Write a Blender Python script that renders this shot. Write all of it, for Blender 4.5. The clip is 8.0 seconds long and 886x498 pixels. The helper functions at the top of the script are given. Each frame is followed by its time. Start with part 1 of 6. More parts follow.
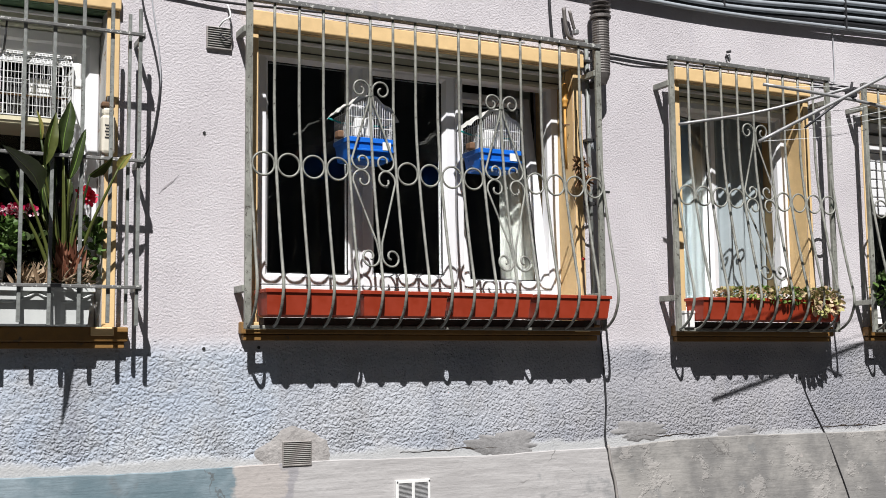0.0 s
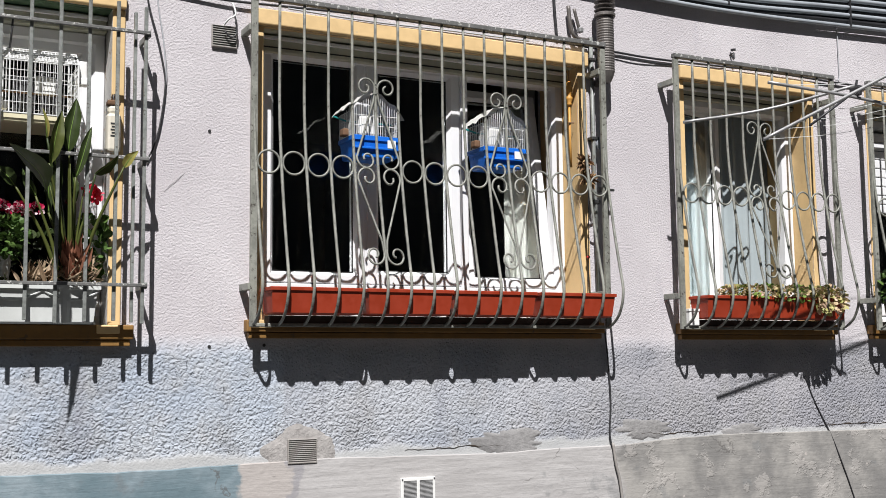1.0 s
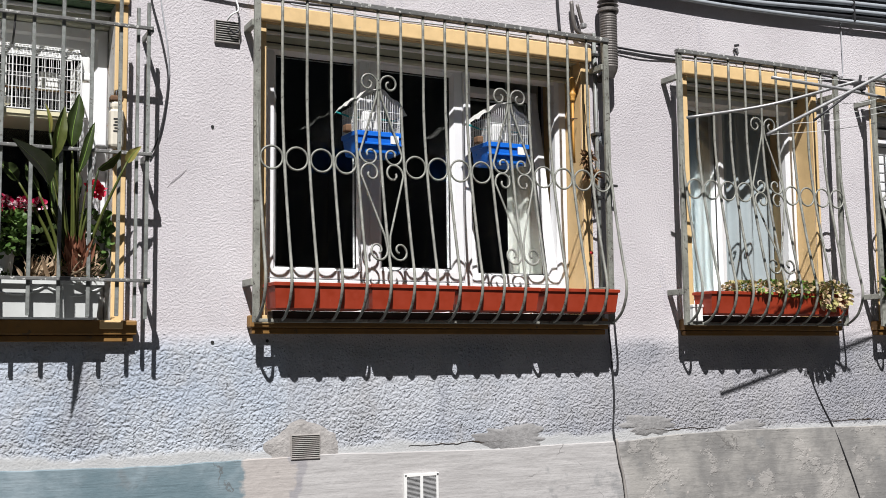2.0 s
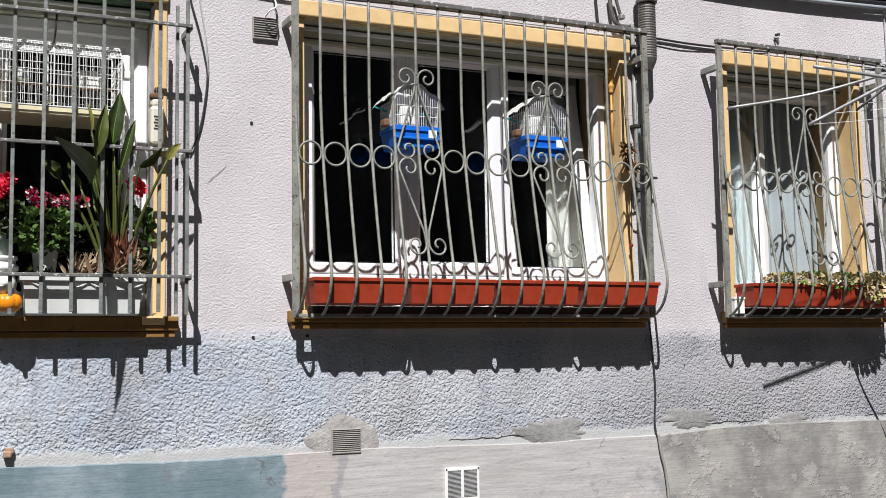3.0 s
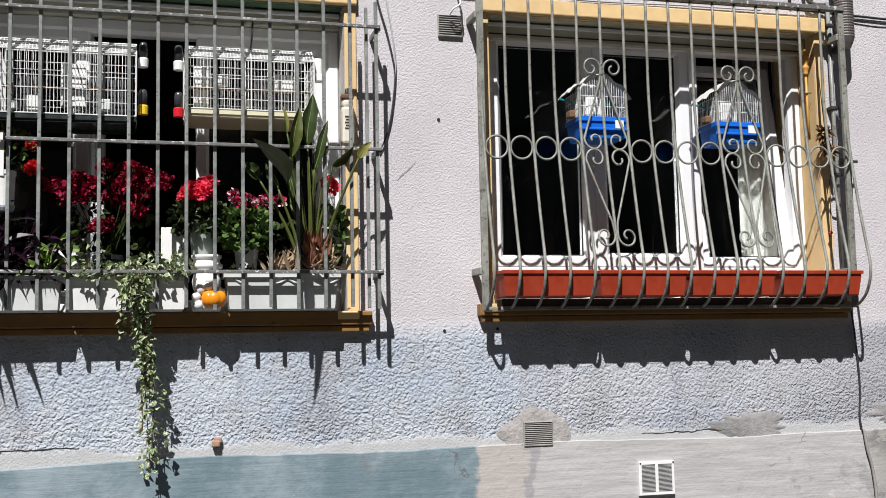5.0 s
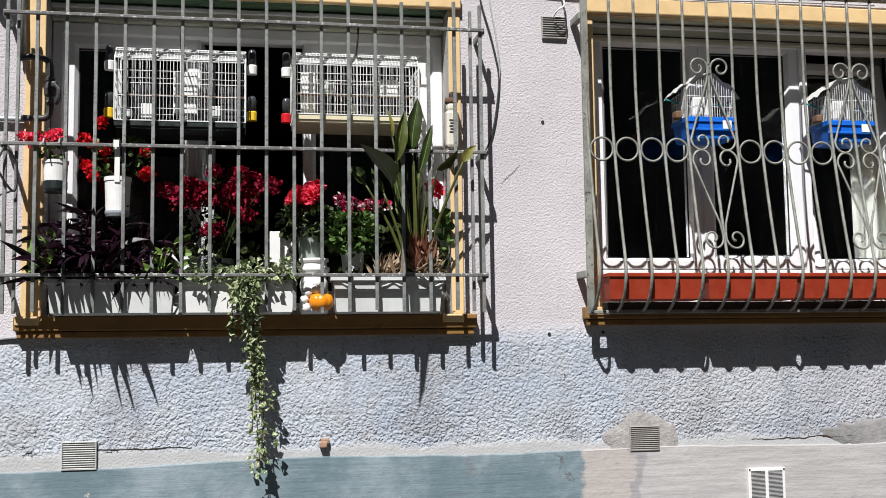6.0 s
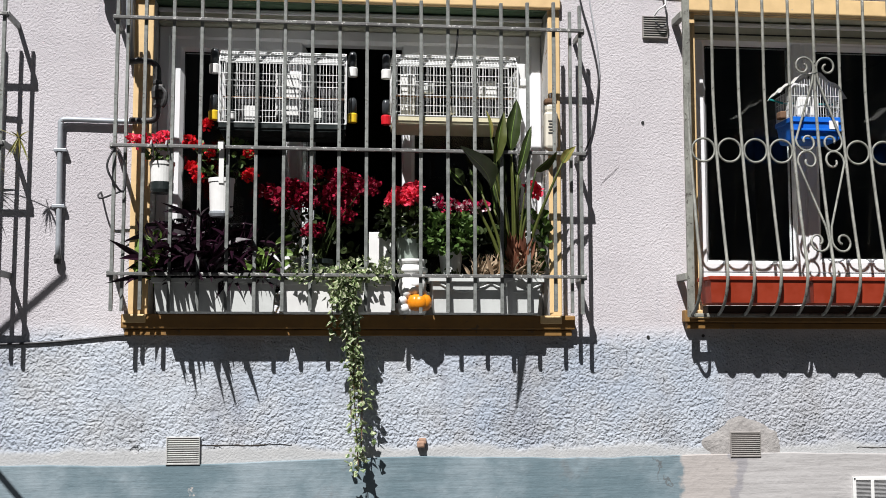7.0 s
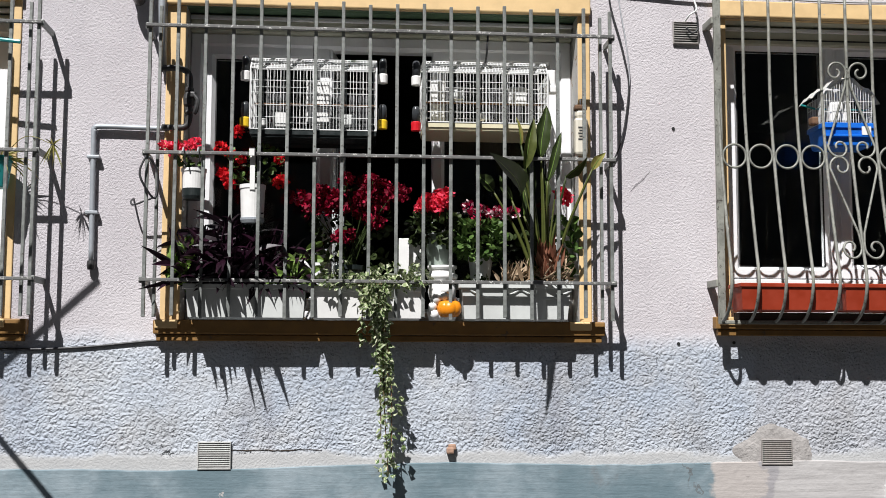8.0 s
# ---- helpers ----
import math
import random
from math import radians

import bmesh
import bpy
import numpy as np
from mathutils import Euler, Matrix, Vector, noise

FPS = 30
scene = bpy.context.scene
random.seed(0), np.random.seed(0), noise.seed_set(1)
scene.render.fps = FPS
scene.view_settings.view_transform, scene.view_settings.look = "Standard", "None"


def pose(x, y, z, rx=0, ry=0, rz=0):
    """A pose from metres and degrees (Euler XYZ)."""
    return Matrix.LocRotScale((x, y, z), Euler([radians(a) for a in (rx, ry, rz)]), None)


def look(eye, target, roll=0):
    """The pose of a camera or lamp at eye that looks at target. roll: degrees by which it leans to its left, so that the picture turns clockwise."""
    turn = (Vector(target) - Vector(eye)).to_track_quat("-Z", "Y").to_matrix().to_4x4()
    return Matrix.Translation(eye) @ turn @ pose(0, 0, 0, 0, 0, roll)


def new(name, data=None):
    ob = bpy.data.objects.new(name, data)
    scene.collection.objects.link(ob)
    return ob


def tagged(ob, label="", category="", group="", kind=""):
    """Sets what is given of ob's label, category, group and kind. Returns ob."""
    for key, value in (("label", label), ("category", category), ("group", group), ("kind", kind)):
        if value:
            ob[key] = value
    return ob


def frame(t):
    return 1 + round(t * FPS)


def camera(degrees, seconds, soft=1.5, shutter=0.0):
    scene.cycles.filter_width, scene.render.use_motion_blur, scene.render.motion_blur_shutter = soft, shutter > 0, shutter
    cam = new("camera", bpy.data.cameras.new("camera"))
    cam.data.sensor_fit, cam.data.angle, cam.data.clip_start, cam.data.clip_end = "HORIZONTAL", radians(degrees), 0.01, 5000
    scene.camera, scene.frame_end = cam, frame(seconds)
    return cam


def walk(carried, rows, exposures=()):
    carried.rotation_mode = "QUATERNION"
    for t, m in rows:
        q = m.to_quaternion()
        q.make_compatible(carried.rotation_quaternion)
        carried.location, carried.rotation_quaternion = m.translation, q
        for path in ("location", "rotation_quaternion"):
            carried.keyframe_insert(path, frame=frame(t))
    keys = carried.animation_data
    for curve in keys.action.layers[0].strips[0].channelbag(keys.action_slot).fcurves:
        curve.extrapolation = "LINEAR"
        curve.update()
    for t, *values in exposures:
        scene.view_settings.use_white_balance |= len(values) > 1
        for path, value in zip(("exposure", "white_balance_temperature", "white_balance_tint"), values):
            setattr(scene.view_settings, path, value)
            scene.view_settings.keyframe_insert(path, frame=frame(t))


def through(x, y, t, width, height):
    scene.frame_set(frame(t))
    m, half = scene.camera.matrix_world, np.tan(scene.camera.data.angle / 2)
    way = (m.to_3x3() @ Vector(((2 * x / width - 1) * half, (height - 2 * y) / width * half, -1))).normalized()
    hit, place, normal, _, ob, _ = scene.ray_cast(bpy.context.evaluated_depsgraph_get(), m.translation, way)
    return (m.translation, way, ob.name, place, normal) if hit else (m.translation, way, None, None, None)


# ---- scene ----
cam = camera(42.5, 8.0, soft=0.35)
PATH = [
    (0, (-1.366, -4.539, 1.784), (-0.456, -2.77, 1.987), -0.6),
    (0.5, (-1.368, -4.536, 1.784), (-0.46, -2.765, 1.987), -0.7),
    (1, (-1.377, -4.538, 1.78), (-0.471, -2.767, 1.981), -0.6),
    (2.5, (-1.371, -4.531, 1.761), (-0.482, -2.751, 1.959), -0.8),
    (3, (-1.372, -4.529, 1.766), (-0.532, -2.724, 1.956), -0.9),
    (3.5, (-1.38, -4.524, 1.755), (-0.593, -2.695, 1.946), -1.1),
    (4, (-1.383, -4.521, 1.745), (-0.673, -2.661, 1.938), -1.1),
    (4.5, (-1.39, -4.516, 1.747), (-0.755, -2.63, 1.938), -0.8),
    (4.7, (-1.377, -4.531, 1.748), (-0.785, -2.63, 1.939), -0.9),
    (5.8, (-1.403, -4.522, 1.76), (-0.999, -2.573, 1.95), -1.1),
    (6, (-1.405, -4.527, 1.762), (-1.039, -2.57, 1.955), -0.8),
    (6.5, (-1.409, -4.528, 1.773), (-1.129, -2.557, 1.963), -0.5),
    (7, (-1.435, -4.526, 1.781), (-1.226, -2.545, 1.969), 0.0),
    (7.5, (-1.438, -4.527, 1.778), (-1.27, -2.543, 1.968), -0.0),
    (8, (-1.445, -4.532, 1.798), (-1.284, -2.548, 1.989), 0.2),
]
walk(cam, [(t, look(eye, target, roll)) for t, eye, target, roll in PATH])

# ---- light ----
SUN_WAY = Vector((0.46, 1.0, -1.44)).normalized()
world = bpy.data.worlds.new("sky")
scene.world = world
world.use_nodes = True
wn = world.node_tree
sky = wn.nodes.new("ShaderNodeTexSky")
sky.sky_type = "NISHITA"
sky.sun_disc = False
sky.sun_elevation = math.asin(-SUN_WAY.z)
sky.sun_rotation = math.atan2(-SUN_WAY.x, -SUN_WAY.y)
wn.links.new(sky.outputs["Color"], wn.nodes["Background"].inputs["Color"])
wn.nodes["Background"].inputs["Strength"].default_value = 0.021
sun_data = bpy.data.lights.new("sun", "SUN")
sun_data.energy, sun_data.angle, sun_data.color = 5.0, radians(0.5), (1.0, 0.98, 0.975)
sun = new("sun", sun_data)
sun.matrix_world = SUN_WAY.to_track_quat("-Z", "Y").to_matrix().to_4x4()
scene.view_settings.exposure = 0.55


# ---- materials ----
def nodes_of(name):
    m = bpy.data.materials.new(name)
    m.use_nodes = True
    t = m.node_tree
    return m, t, t.nodes["Principled BSDF"]


def put(t, kind, **values):
    n = t.nodes.new(kind)
    for k, v in values.items():
        n.inputs[k.replace("_", " ")].default_value = v
    return n


def noise_tex(t, scale, detail=4.0, rough=0.55, stretch=None):
    n = put(t, "ShaderNodeTexNoise", Scale=scale, Detail=detail, Roughness=rough)
    c = t.nodes.new("ShaderNodeTexCoord")
    if stretch:
        mp = t.nodes.new("ShaderNodeMapping")
        mp.inputs["Scale"].default_value = stretch
        t.links.new(c.outputs["Object"], mp.inputs["Vector"])
        t.links.new(mp.outputs["Vector"], n.inputs["Vector"])
    else:
        t.links.new(c.outputs["Object"], n.inputs["Vector"])
    return n.outputs["Fac"]


def ramp(t, fac, lo, hi, a=0.0, b=1.0):
    n = t.nodes.new("ShaderNodeMapRange")
    n.interpolation_type = "SMOOTHSTEP"
    for k, v in (("From Min", lo), ("From Max", hi), ("To Min", a), ("To Max", b)):
        n.inputs[k].default_value = v
    t.links.new(fac, n.inputs["Value"])
    return n.outputs["Result"]


def arith(t, op, a, b):
    n = t.nodes.new("ShaderNodeMath")
    n.operation = op
    for i, v in enumerate((a, b)):
        if isinstance(v, (int, float)):
            n.inputs[i].default_value = v
        else:
            t.links.new(v, n.inputs[i])
    return n.outputs[0]


def blend(t, fac, a, b):
    n = t.nodes.new("ShaderNodeMix")
    n.data_type = "RGBA"
    for sock, v in ((n.inputs[0], fac), (n.inputs[6], a), (n.inputs[7], b)):
        if isinstance(v, (int, float)):
            sock.default_value = v
        elif isinstance(v, tuple):
            sock.default_value = (*v, 1)
        else:
            t.links.new(v, sock)
    return n.outputs[2]


def bump(t, bsdf, height, strength, distance):
    n = t.nodes.new("ShaderNodeBump")
    n.inputs["Strength"].default_value, n.inputs["Distance"].default_value = strength, distance
    t.links.new(height, n.inputs["Height"])
    t.links.new(n.outputs["Normal"], bsdf.inputs["Normal"])


def plain(name, colour, rough=0.5, metal=0.0, vary=0.25, scale=20.0, wear=None, wear_at=0.62, relief=0.0, spec=None, per_object=0.0):
    """Painted, plastic or ceramic surface: mottled at two scales, with worn spots if asked for."""
    m, t, b = nodes_of(name)
    big, fine = noise_tex(t, scale * 0.2, 3), noise_tex(t, scale * 2.5, 5, 0.65)
    dark = tuple(c * (1 - vary) for c in colour)
    col = blend(t, ramp(t, arith(t, "ADD", arith(t, "MULTIPLY", big, 0.6), arith(t, "MULTIPLY", fine, 0.4)), 0.35, 0.65), dark, colour)
    if per_object:
        inf = t.nodes.new("ShaderNodeObjectInfo")
        col = blend(t, arith(t, "MULTIPLY", inf.outputs["Random"], per_object), col, dark)
    if wear:
        col = blend(t, ramp(t, noise_tex(t, scale * 1.7, 6, 0.7), wear_at, wear_at + 0.04), col, wear)
    t.links.new(col, b.inputs["Base Color"])
    t.links.new(ramp(t, fine, 0.3, 0.7, rough - 0.08, min(1.0, rough + 0.12)), b.inputs["Roughness"])
    b.inputs["Metallic"].default_value = metal
    if spec is not None:
        b.inputs["Specular IOR Level"].default_value = spec
    if relief:
        bump(t, b, fine, 0.6, relief)
    return m


def leafy(name, colour, other, rough=0.5, through=0.25, spots=None, split=False):
    """Leaf: each blade takes its own shade; some light goes through."""
    m, t, b = nodes_of(name)
    g = t.nodes.new("ShaderNodeNewGeometry")
    pick = g.outputs["Random Per Island"]
    col = blend(t, ramp(t, pick, 0.55, 0.62) if split else pick, colour, other)
    if spots:
        col = blend(t, ramp(t, noise_tex(t, 90, 3), 0.5, 0.56), col, spots)
    else:
        col = blend(t, ramp(t, noise_tex(t, 60, 3), 0.3, 0.8, 0.0, 0.35), col, tuple(c * 0.5 for c in colour))
    t.links.new(col, b.inputs["Base Color"])
    b.inputs["Roughness"].default_value = rough
    b.inputs["Specular IOR Level"].default_value = 0.3
    tr = t.nodes.new("ShaderNodeBsdfTranslucent")
    t.links.new(col, tr.inputs["Color"])
    mx = t.nodes.new("ShaderNodeMixShader")
    mx.inputs[0].default_value = through
    t.links.new(b.outputs[0], mx.inputs[1])
    t.links.new(tr.outputs[0], mx.inputs[2])
    t.links.new(mx.outputs[0], t.nodes["Material Output"].inputs["Surface"])
    return m


def make_stucco():
    m, t, b = nodes_of("stucco")
    c = t.nodes.new("ShaderNodeTexCoord")
    sep = t.nodes.new("ShaderNodeSeparateXYZ")
    t.links.new(c.outputs["Object"], sep.inputs[0])
    x, z = sep.outputs["X"], sep.outputs["Z"]
    wob = noise_tex(t, 5, 4)
    zz = arith(t, "ADD", z, arith(t, "MULTIPLY", arith(t, "SUBTRACT", wob, 0.5), 0.10))
    low = ramp(t, zz, 1.925, 1.815)
    right = ramp(t, arith(t, "ADD", x, arith(t, "MULTIPLY", wob, 0.5)), 0.2, 2.6)
    stain = noise_tex(t, 1.6, 5, 0.6)
    drip = noise_tex(t, 3.0, 4, 0.6, (3.0, 1.0, 0.35))
    upper = blend(t, ramp(t, stain, 0.35, 0.7), (0.50, 0.472, 0.49), (0.575, 0.548, 0.565))
    upper = blend(t, ramp(t, drip, 0.58, 0.75, 0.0, 0.35), upper, (0.36, 0.35, 0.40))
    upper = blend(t, ramp(t, arith(t, "ADD", x, arith(t, "MULTIPLY", stain, 0.8)), -1.7, -2.7, 0.0, 0.6), upper, (0.40, 0.385, 0.415))
    blue = blend(t, ramp(t, stain, 0.35, 0.65), (0.345, 0.39, 0.46), (0.47, 0.505, 0.55))
    grey = blend(t, ramp(t, stain, 0.4, 0.65), (0.275, 0.278, 0.305), (0.375, 0.37, 0.39))
    blue = blend(t, ramp(t, noise_tex(t, 4.2, 5, 0.65), 0.45, 0.68, 0.0, 0.5), blue, (0.43, 0.425, 0.42))
    edge = ramp(t, arith(t, "ADD", x, arith(t, "MULTIPLY", noise_tex(t, 9, 4), 0.03)), 0.20, 0.225, 0.0, 0.42)
    lower = blend(t, arith(t, "MAXIMUM", right, edge), blue, grey)
    lower = blend(t, ramp(t, noise_tex(t, 2.4, 6, 0.68), 0.50, 0.62, 0.0, 0.5), lower, (0.30, 0.30, 0.305))
    lower = blend(t, ramp(t, drip, 0.55, 0.72, 0.0, 0.5), lower, (0.27, 0.28, 0.32))
    col = blend(t, low, upper, lower)
    # the bare mortar strip above the plinth
    strip = ramp(t, arith(t, "ADD", z, arith(t, "MULTIPLY", arith(t, "SUBTRACT", noise_tex(t, 6, 5, 0.65), 0.5), 0.10)), 1.445, 1.408)
    col = blend(t, strip, col, blend(t, noise_tex(t, 12, 5), (0.36, 0.37, 0.38), (0.50, 0.50, 0.49)))
    fine = noise_tex(t, 108, 3, 0.55)
    grain = noise_tex(t, 260, 2, 0.6)
    cell = t.nodes.new("ShaderNodeTexVoronoi")
    cell.feature = "SMOOTH_F1"
    cell.inputs["Scale"].default_value = 74
    cell.inputs["Smoothness"].default_value = 0.3
    warp = t.nodes.new("ShaderNodeTexNoise")
    warp.inputs["Scale"].default_value = 30
    t.links.new(c.outputs["Object"], warp.inputs["Vector"])
    vadd = t.nodes.new("ShaderNodeVectorMath")
    vadd.operation = "MULTIPLY_ADD"
    t.links.new(warp.outputs["Color"], vadd.inputs[0])
    vadd.inputs[1].default_value = (0.03, 0.03, 0.03)
    t.links.new(c.outputs["Object"], vadd.inputs[2])
    t.links.new(vadd.outputs[0], cell.inputs["Vector"])
    lumps = arith(t, "SUBTRACT", arith(t, "MULTIPLY", noise_tex(t, 95, 4, 0.6), 0.8), arith(t, "MULTIPLY", cell.outputs["Distance"], 0.9))
    pits = ramp(t, noise_tex(t, 46, 2, 0.5), 0.29, 0.36)
    coarse = arith(t, "ADD", ramp(t, noise_tex(t, 1.3, 3), 0.35, 0.65, 0.6, 1.05), ramp(t, zz, 1.66, 1.48, 0.0, 0.4))
    up_h = arith(t, "ADD", arith(t, "MULTIPLY", fine, 0.40), arith(t, "MULTIPLY", grain, 0.19))
    lo_h = arith(t, "ADD", arith(t, "MULTIPLY", arith(t, "MULTIPLY", lumps, coarse), 0.56), arith(t, "ADD", arith(t, "MULTIPLY", pits, 0.75), arith(t, "MULTIPLY", fine, 0.3)))
    hh = t.nodes.new("ShaderNodeMix")
    t.links.new(low, hh.inputs[0])
    t.links.new(up_h, hh.inputs[2])
    t.links.new(lo_h, hh.inputs[3])
    fl = t.nodes.new("ShaderNodeMix")
    t.links.new(strip, fl.inputs[0])
    t.links.new(hh.outputs[0], fl.inputs[2])
    t.links.new(arith(t, "ADD", arith(t, "MULTIPLY", fine, 0.25), 0.95), fl.inputs[3])
    edge_z = arith(t, "ADD", z, arith(t, "MULTIPLY", arith(t, "SUBTRACT", noise_tex(t, 6, 5, 0.65), 0.5), 0.10))
    near_edge = arith(t, "MULTIPLY", ramp(t, edge_z, 1.412, 1.422), ramp(t, edge_z, 1.442, 1.430))
    crack = arith(t, "MULTIPLY", near_edge, ramp(t, noise_tex(t, 9, 5, 0.7), 0.60, 0.66))
    cut = arith(t, "SUBTRACT", fl.outputs[0], arith(t, "MULTIPLY", crack, 1.2))
    t.links.new(col, b.inputs["Base Color"])
    b.inputs["Roughness"].default_value = 0.92
    b.inputs["Specular IOR Level"].default_value = 0.2
    bump(t, b, cut, 1.0, 0.012)
    return m


def make_plinth():
    m, t, b = nodes_of("plinth_render")
    c = t.nodes.new("ShaderNodeTexCoord")
    sep = t.nodes.new("ShaderNodeSeparateXYZ")
    t.links.new(c.outputs["Object"], sep.inputs[0])
    x = sep.outputs["X"]
    wob = noise_tex(t, 7, 5, 0.6)
    xx = arith(t, "ADD", x, arith(t, "MULTIPLY", arith(t, "SUBTRACT", wob, 0.5), 0.22))
    big = noise_tex(t, 2.2, 5, 0.65)
    brush = noise_tex(t, 16, 5, 0.65, (0.22, 1.0, 2.6))
    teal = blend(t, ramp(t, big, 0.38, 0.66), (0.12, 0.175, 0.20), (0.25, 0.305, 0.335))
    pale = blend(t, ramp(t, brush, 0.35, 0.65), (0.36, 0.348, 0.342), (0.435, 0.423, 0.416))
    grey = blend(t, ramp(t, big, 0.38, 0.62), (0.19, 0.185, 0.178), (0.33, 0.317, 0.297))
    col = blend(t, ramp(t, xx, 0.0, 0.03), teal, (0.40, 0.37, 0.35))
    col = blend(t, ramp(t, xx, 0.19, 0.21), col, (0.30, 0.29, 0.30))
    col = blend(t, ramp(t, xx, 0.245, 0.27), col, pale)
    col = blend(t, ramp(t, xx, 1.84, 1.90), col, grey)
    peel = ramp(t, noise_tex(t, 5.5, 6, 0.68), 0.54, 0.60)
    rightish = ramp(t, xx, 1.84, 1.9)
    col = blend(t, arith(t, "MULTIPLY", peel, arith(t, "MULTIPLY", rightish, 0.5)), col, (0.38, 0.36, 0.34))
    col = blend(t, ramp(t, noise_tex(t, 5, 6, 0.7), 0.64, 0.67, 0.0, 0.7), col, (0.52, 0.47, 0.44))
    col = blend(t, ramp(t, noise_tex(t, 3.1, 5, 0.7), 0.58, 0.66, 0.0, 0.45), col, (0.16, 0.17, 0.175))
    # hairline cracks
    veins = t.nodes.new("ShaderNodeTexVoronoi")
    veins.feature = "DISTANCE_TO_EDGE"
    veins.inputs["Scale"].default_value = 1.7
    drift = t.nodes.new("ShaderNodeTexNoise")
    drift.inputs["Scale"].default_value, drift.inputs["Detail"].default_value = 4.0, 6.0
    t.links.new(c.outputs["Object"], drift.inputs["Vector"])
    moved = t.nodes.new("ShaderNodeVectorMath")
    moved.operation = "MULTIPLY_ADD"
    t.links.new(drift.outputs["Color"], moved.inputs[0])
    moved.inputs[1].default_value = (0.30, 0.30, 0.30)
    t.links.new(c.outputs["Object"], moved.inputs[2])
    t.links.new(moved.outputs[0], veins.inputs["Vector"])
    line = arith(t, "MULTIPLY", ramp(t, veins.outputs["Distance"], 0.0045, 0.001), ramp(t, noise_tex(t, 2.7, 3), 0.55, 0.60))
    col = blend(t, arith(t, "MULTIPLY", line, 0.6), col, (0.09, 0.085, 0.08))
    t.links.new(col, b.inputs["Base Color"])
    b.inputs["Roughness"].default_value = 0.85
    h = arith(t, "ADD", arith(t, "MULTIPLY", brush, 0.5), arith(t, "ADD", arith(t, "MULTIPLY", noise_tex(t, 60, 4), 0.25), arith(t, "ADD", arith(t, "MULTIPLY", ramp(t, big, 0.42, 0.6), 0.3), arith(t, "MULTIPLY", arith(t, "MULTIPLY", peel, rightish), 0.35))))
    bump(t, b, h, 0.7, 0.008)
    return m


def make_glass():
    m, t, b = nodes_of("glass")
    b.inputs["Transmission Weight"].default_value = 1.0
    b.inputs["Roughness"].default_value = 0.0
    b.inputs["IOR"].default_value = 1.45
    b.inputs["Base Color"].default_value = (0.9, 0.93, 0.92, 1)
    return m


STUCCO, PLINTH, GLASS = make_stucco(), make_plinth(), make_glass()
YELLOW = plain("yellow_paint", (0.70, 0.495, 0.245), 0.6, vary=0.16, scale=9, wear=(0.42, 0.36, 0.28), wear_at=0.70, relief=0.002)
SILL_PAINT = plain("sill_paint", (0.25, 0.13, 0.032), 0.6, vary=0.35, scale=8, wear=(0.12, 0.075, 0.035), wear_at=0.64, relief=0.002)
IRON = plain("grey_green_paint", (0.28, 0.285, 0.25), 0.45, vary=0.5, scale=30, wear=(0.06, 0.052, 0.045), wear_at=0.59, relief=0.0006)
IRON_BLUE = plain("grey_iron_paint", (0.25, 0.265, 0.25), 0.45, vary=0.55, scale=26, wear=(0.07, 0.06, 0.05), wear_at=0.61, relief=0.0006)
RAIL = plain("flaking_rail_paint", (0.15, 0.15, 0.145), 0.6, vary=0.4, scale=30, wear=(0.50, 0.50, 0.47), wear_at=0.57, relief=0.001)
PLASTER = plain("reveal_plaster", (0.48, 0.47, 0.45), 0.85, vary=0.25, scale=12, wear=(0.30, 0.22, 0.15), wear_at=0.60, relief=0.003)
SOFFIT_GREEN = plain("green_soffit_paint", (0.10, 0.17, 0.10), 0.6, vary=0.3, scale=12)
BOARD = plain("gap_black_board", (0.06, 0.045, 0.035), 0.8, vary=0.4, scale=10)
PVC = plain("white_pvc", (0.75, 0.755, 0.765), 0.35, vary=0.06, scale=6)
SHUTTER = plain("green_shutter_box", (0.50, 0.50, 0.40), 0.6, vary=0.2, scale=8)
GASKET = plain("black_rubber", (0.02, 0.02, 0.02), 0.6, vary=0.2)
TERRACOTTA = plain("terracotta_plastic", (0.34, 0.038, 0.012), 0.5, vary=0.22, scale=10, wear=(0.34, 0.075, 0.035), wear_at=0.72)
WHITE_PLASTIC = plain("white_plastic", (0.77, 0.77, 0.75), 0.45, vary=0.12, scale=10, wear=(0.45, 0.43, 0.38), wear_at=0.70)
GREY_PLASTIC = plain("pale_grey_plastic", (0.62, 0.64, 0.62), 0.5, vary=0.15, scale=10, wear=(0.35, 0.34, 0.30), wear_at=0.70)
CREAM_PLASTIC = plain("cream_plastic", (0.66, 0.61, 0.42), 0.45, vary=0.1)
BLUE_PLASTIC = plain("blue_plastic", (0.008, 0.14, 0.62), 0.35, vary=0.12)
YELLOW_CAP = plain("yellow_plastic", (0.75, 0.50, 0.02), 0.4, vary=0.1)
RED_CAP = plain("red_plastic", (0.60, 0.01, 0.02), 0.4, vary=0.1)
DARK_PLASTIC = plain("dark_plastic", (0.012, 0.018, 0.018), 0.4, vary=0.2)
SMOKE = plain("dark_clear_plastic", (0.045, 0.05, 0.055), 0.15, vary=0.2)
SLAT_DARK = plain("dark_slots", (0.10, 0.10, 0.105), 0.6, vary=0.2)
ORANGE = plain("orange_glaze", (0.75, 0.25, 0.01), 0.3, vary=0.15)
CREAM_WHITE = plain("cream_white_plastic", (0.66, 0.62, 0.52), 0.5, vary=0.15, scale=14)
WIRE = plain("white_wire", (0.72, 0.73, 0.72), 0.4, vary=0.1)
CLOTH = plain("grey_cloth", (0.55, 0.55, 0.52), 0.9, vary=0.25, scale=14, relief=0.002)
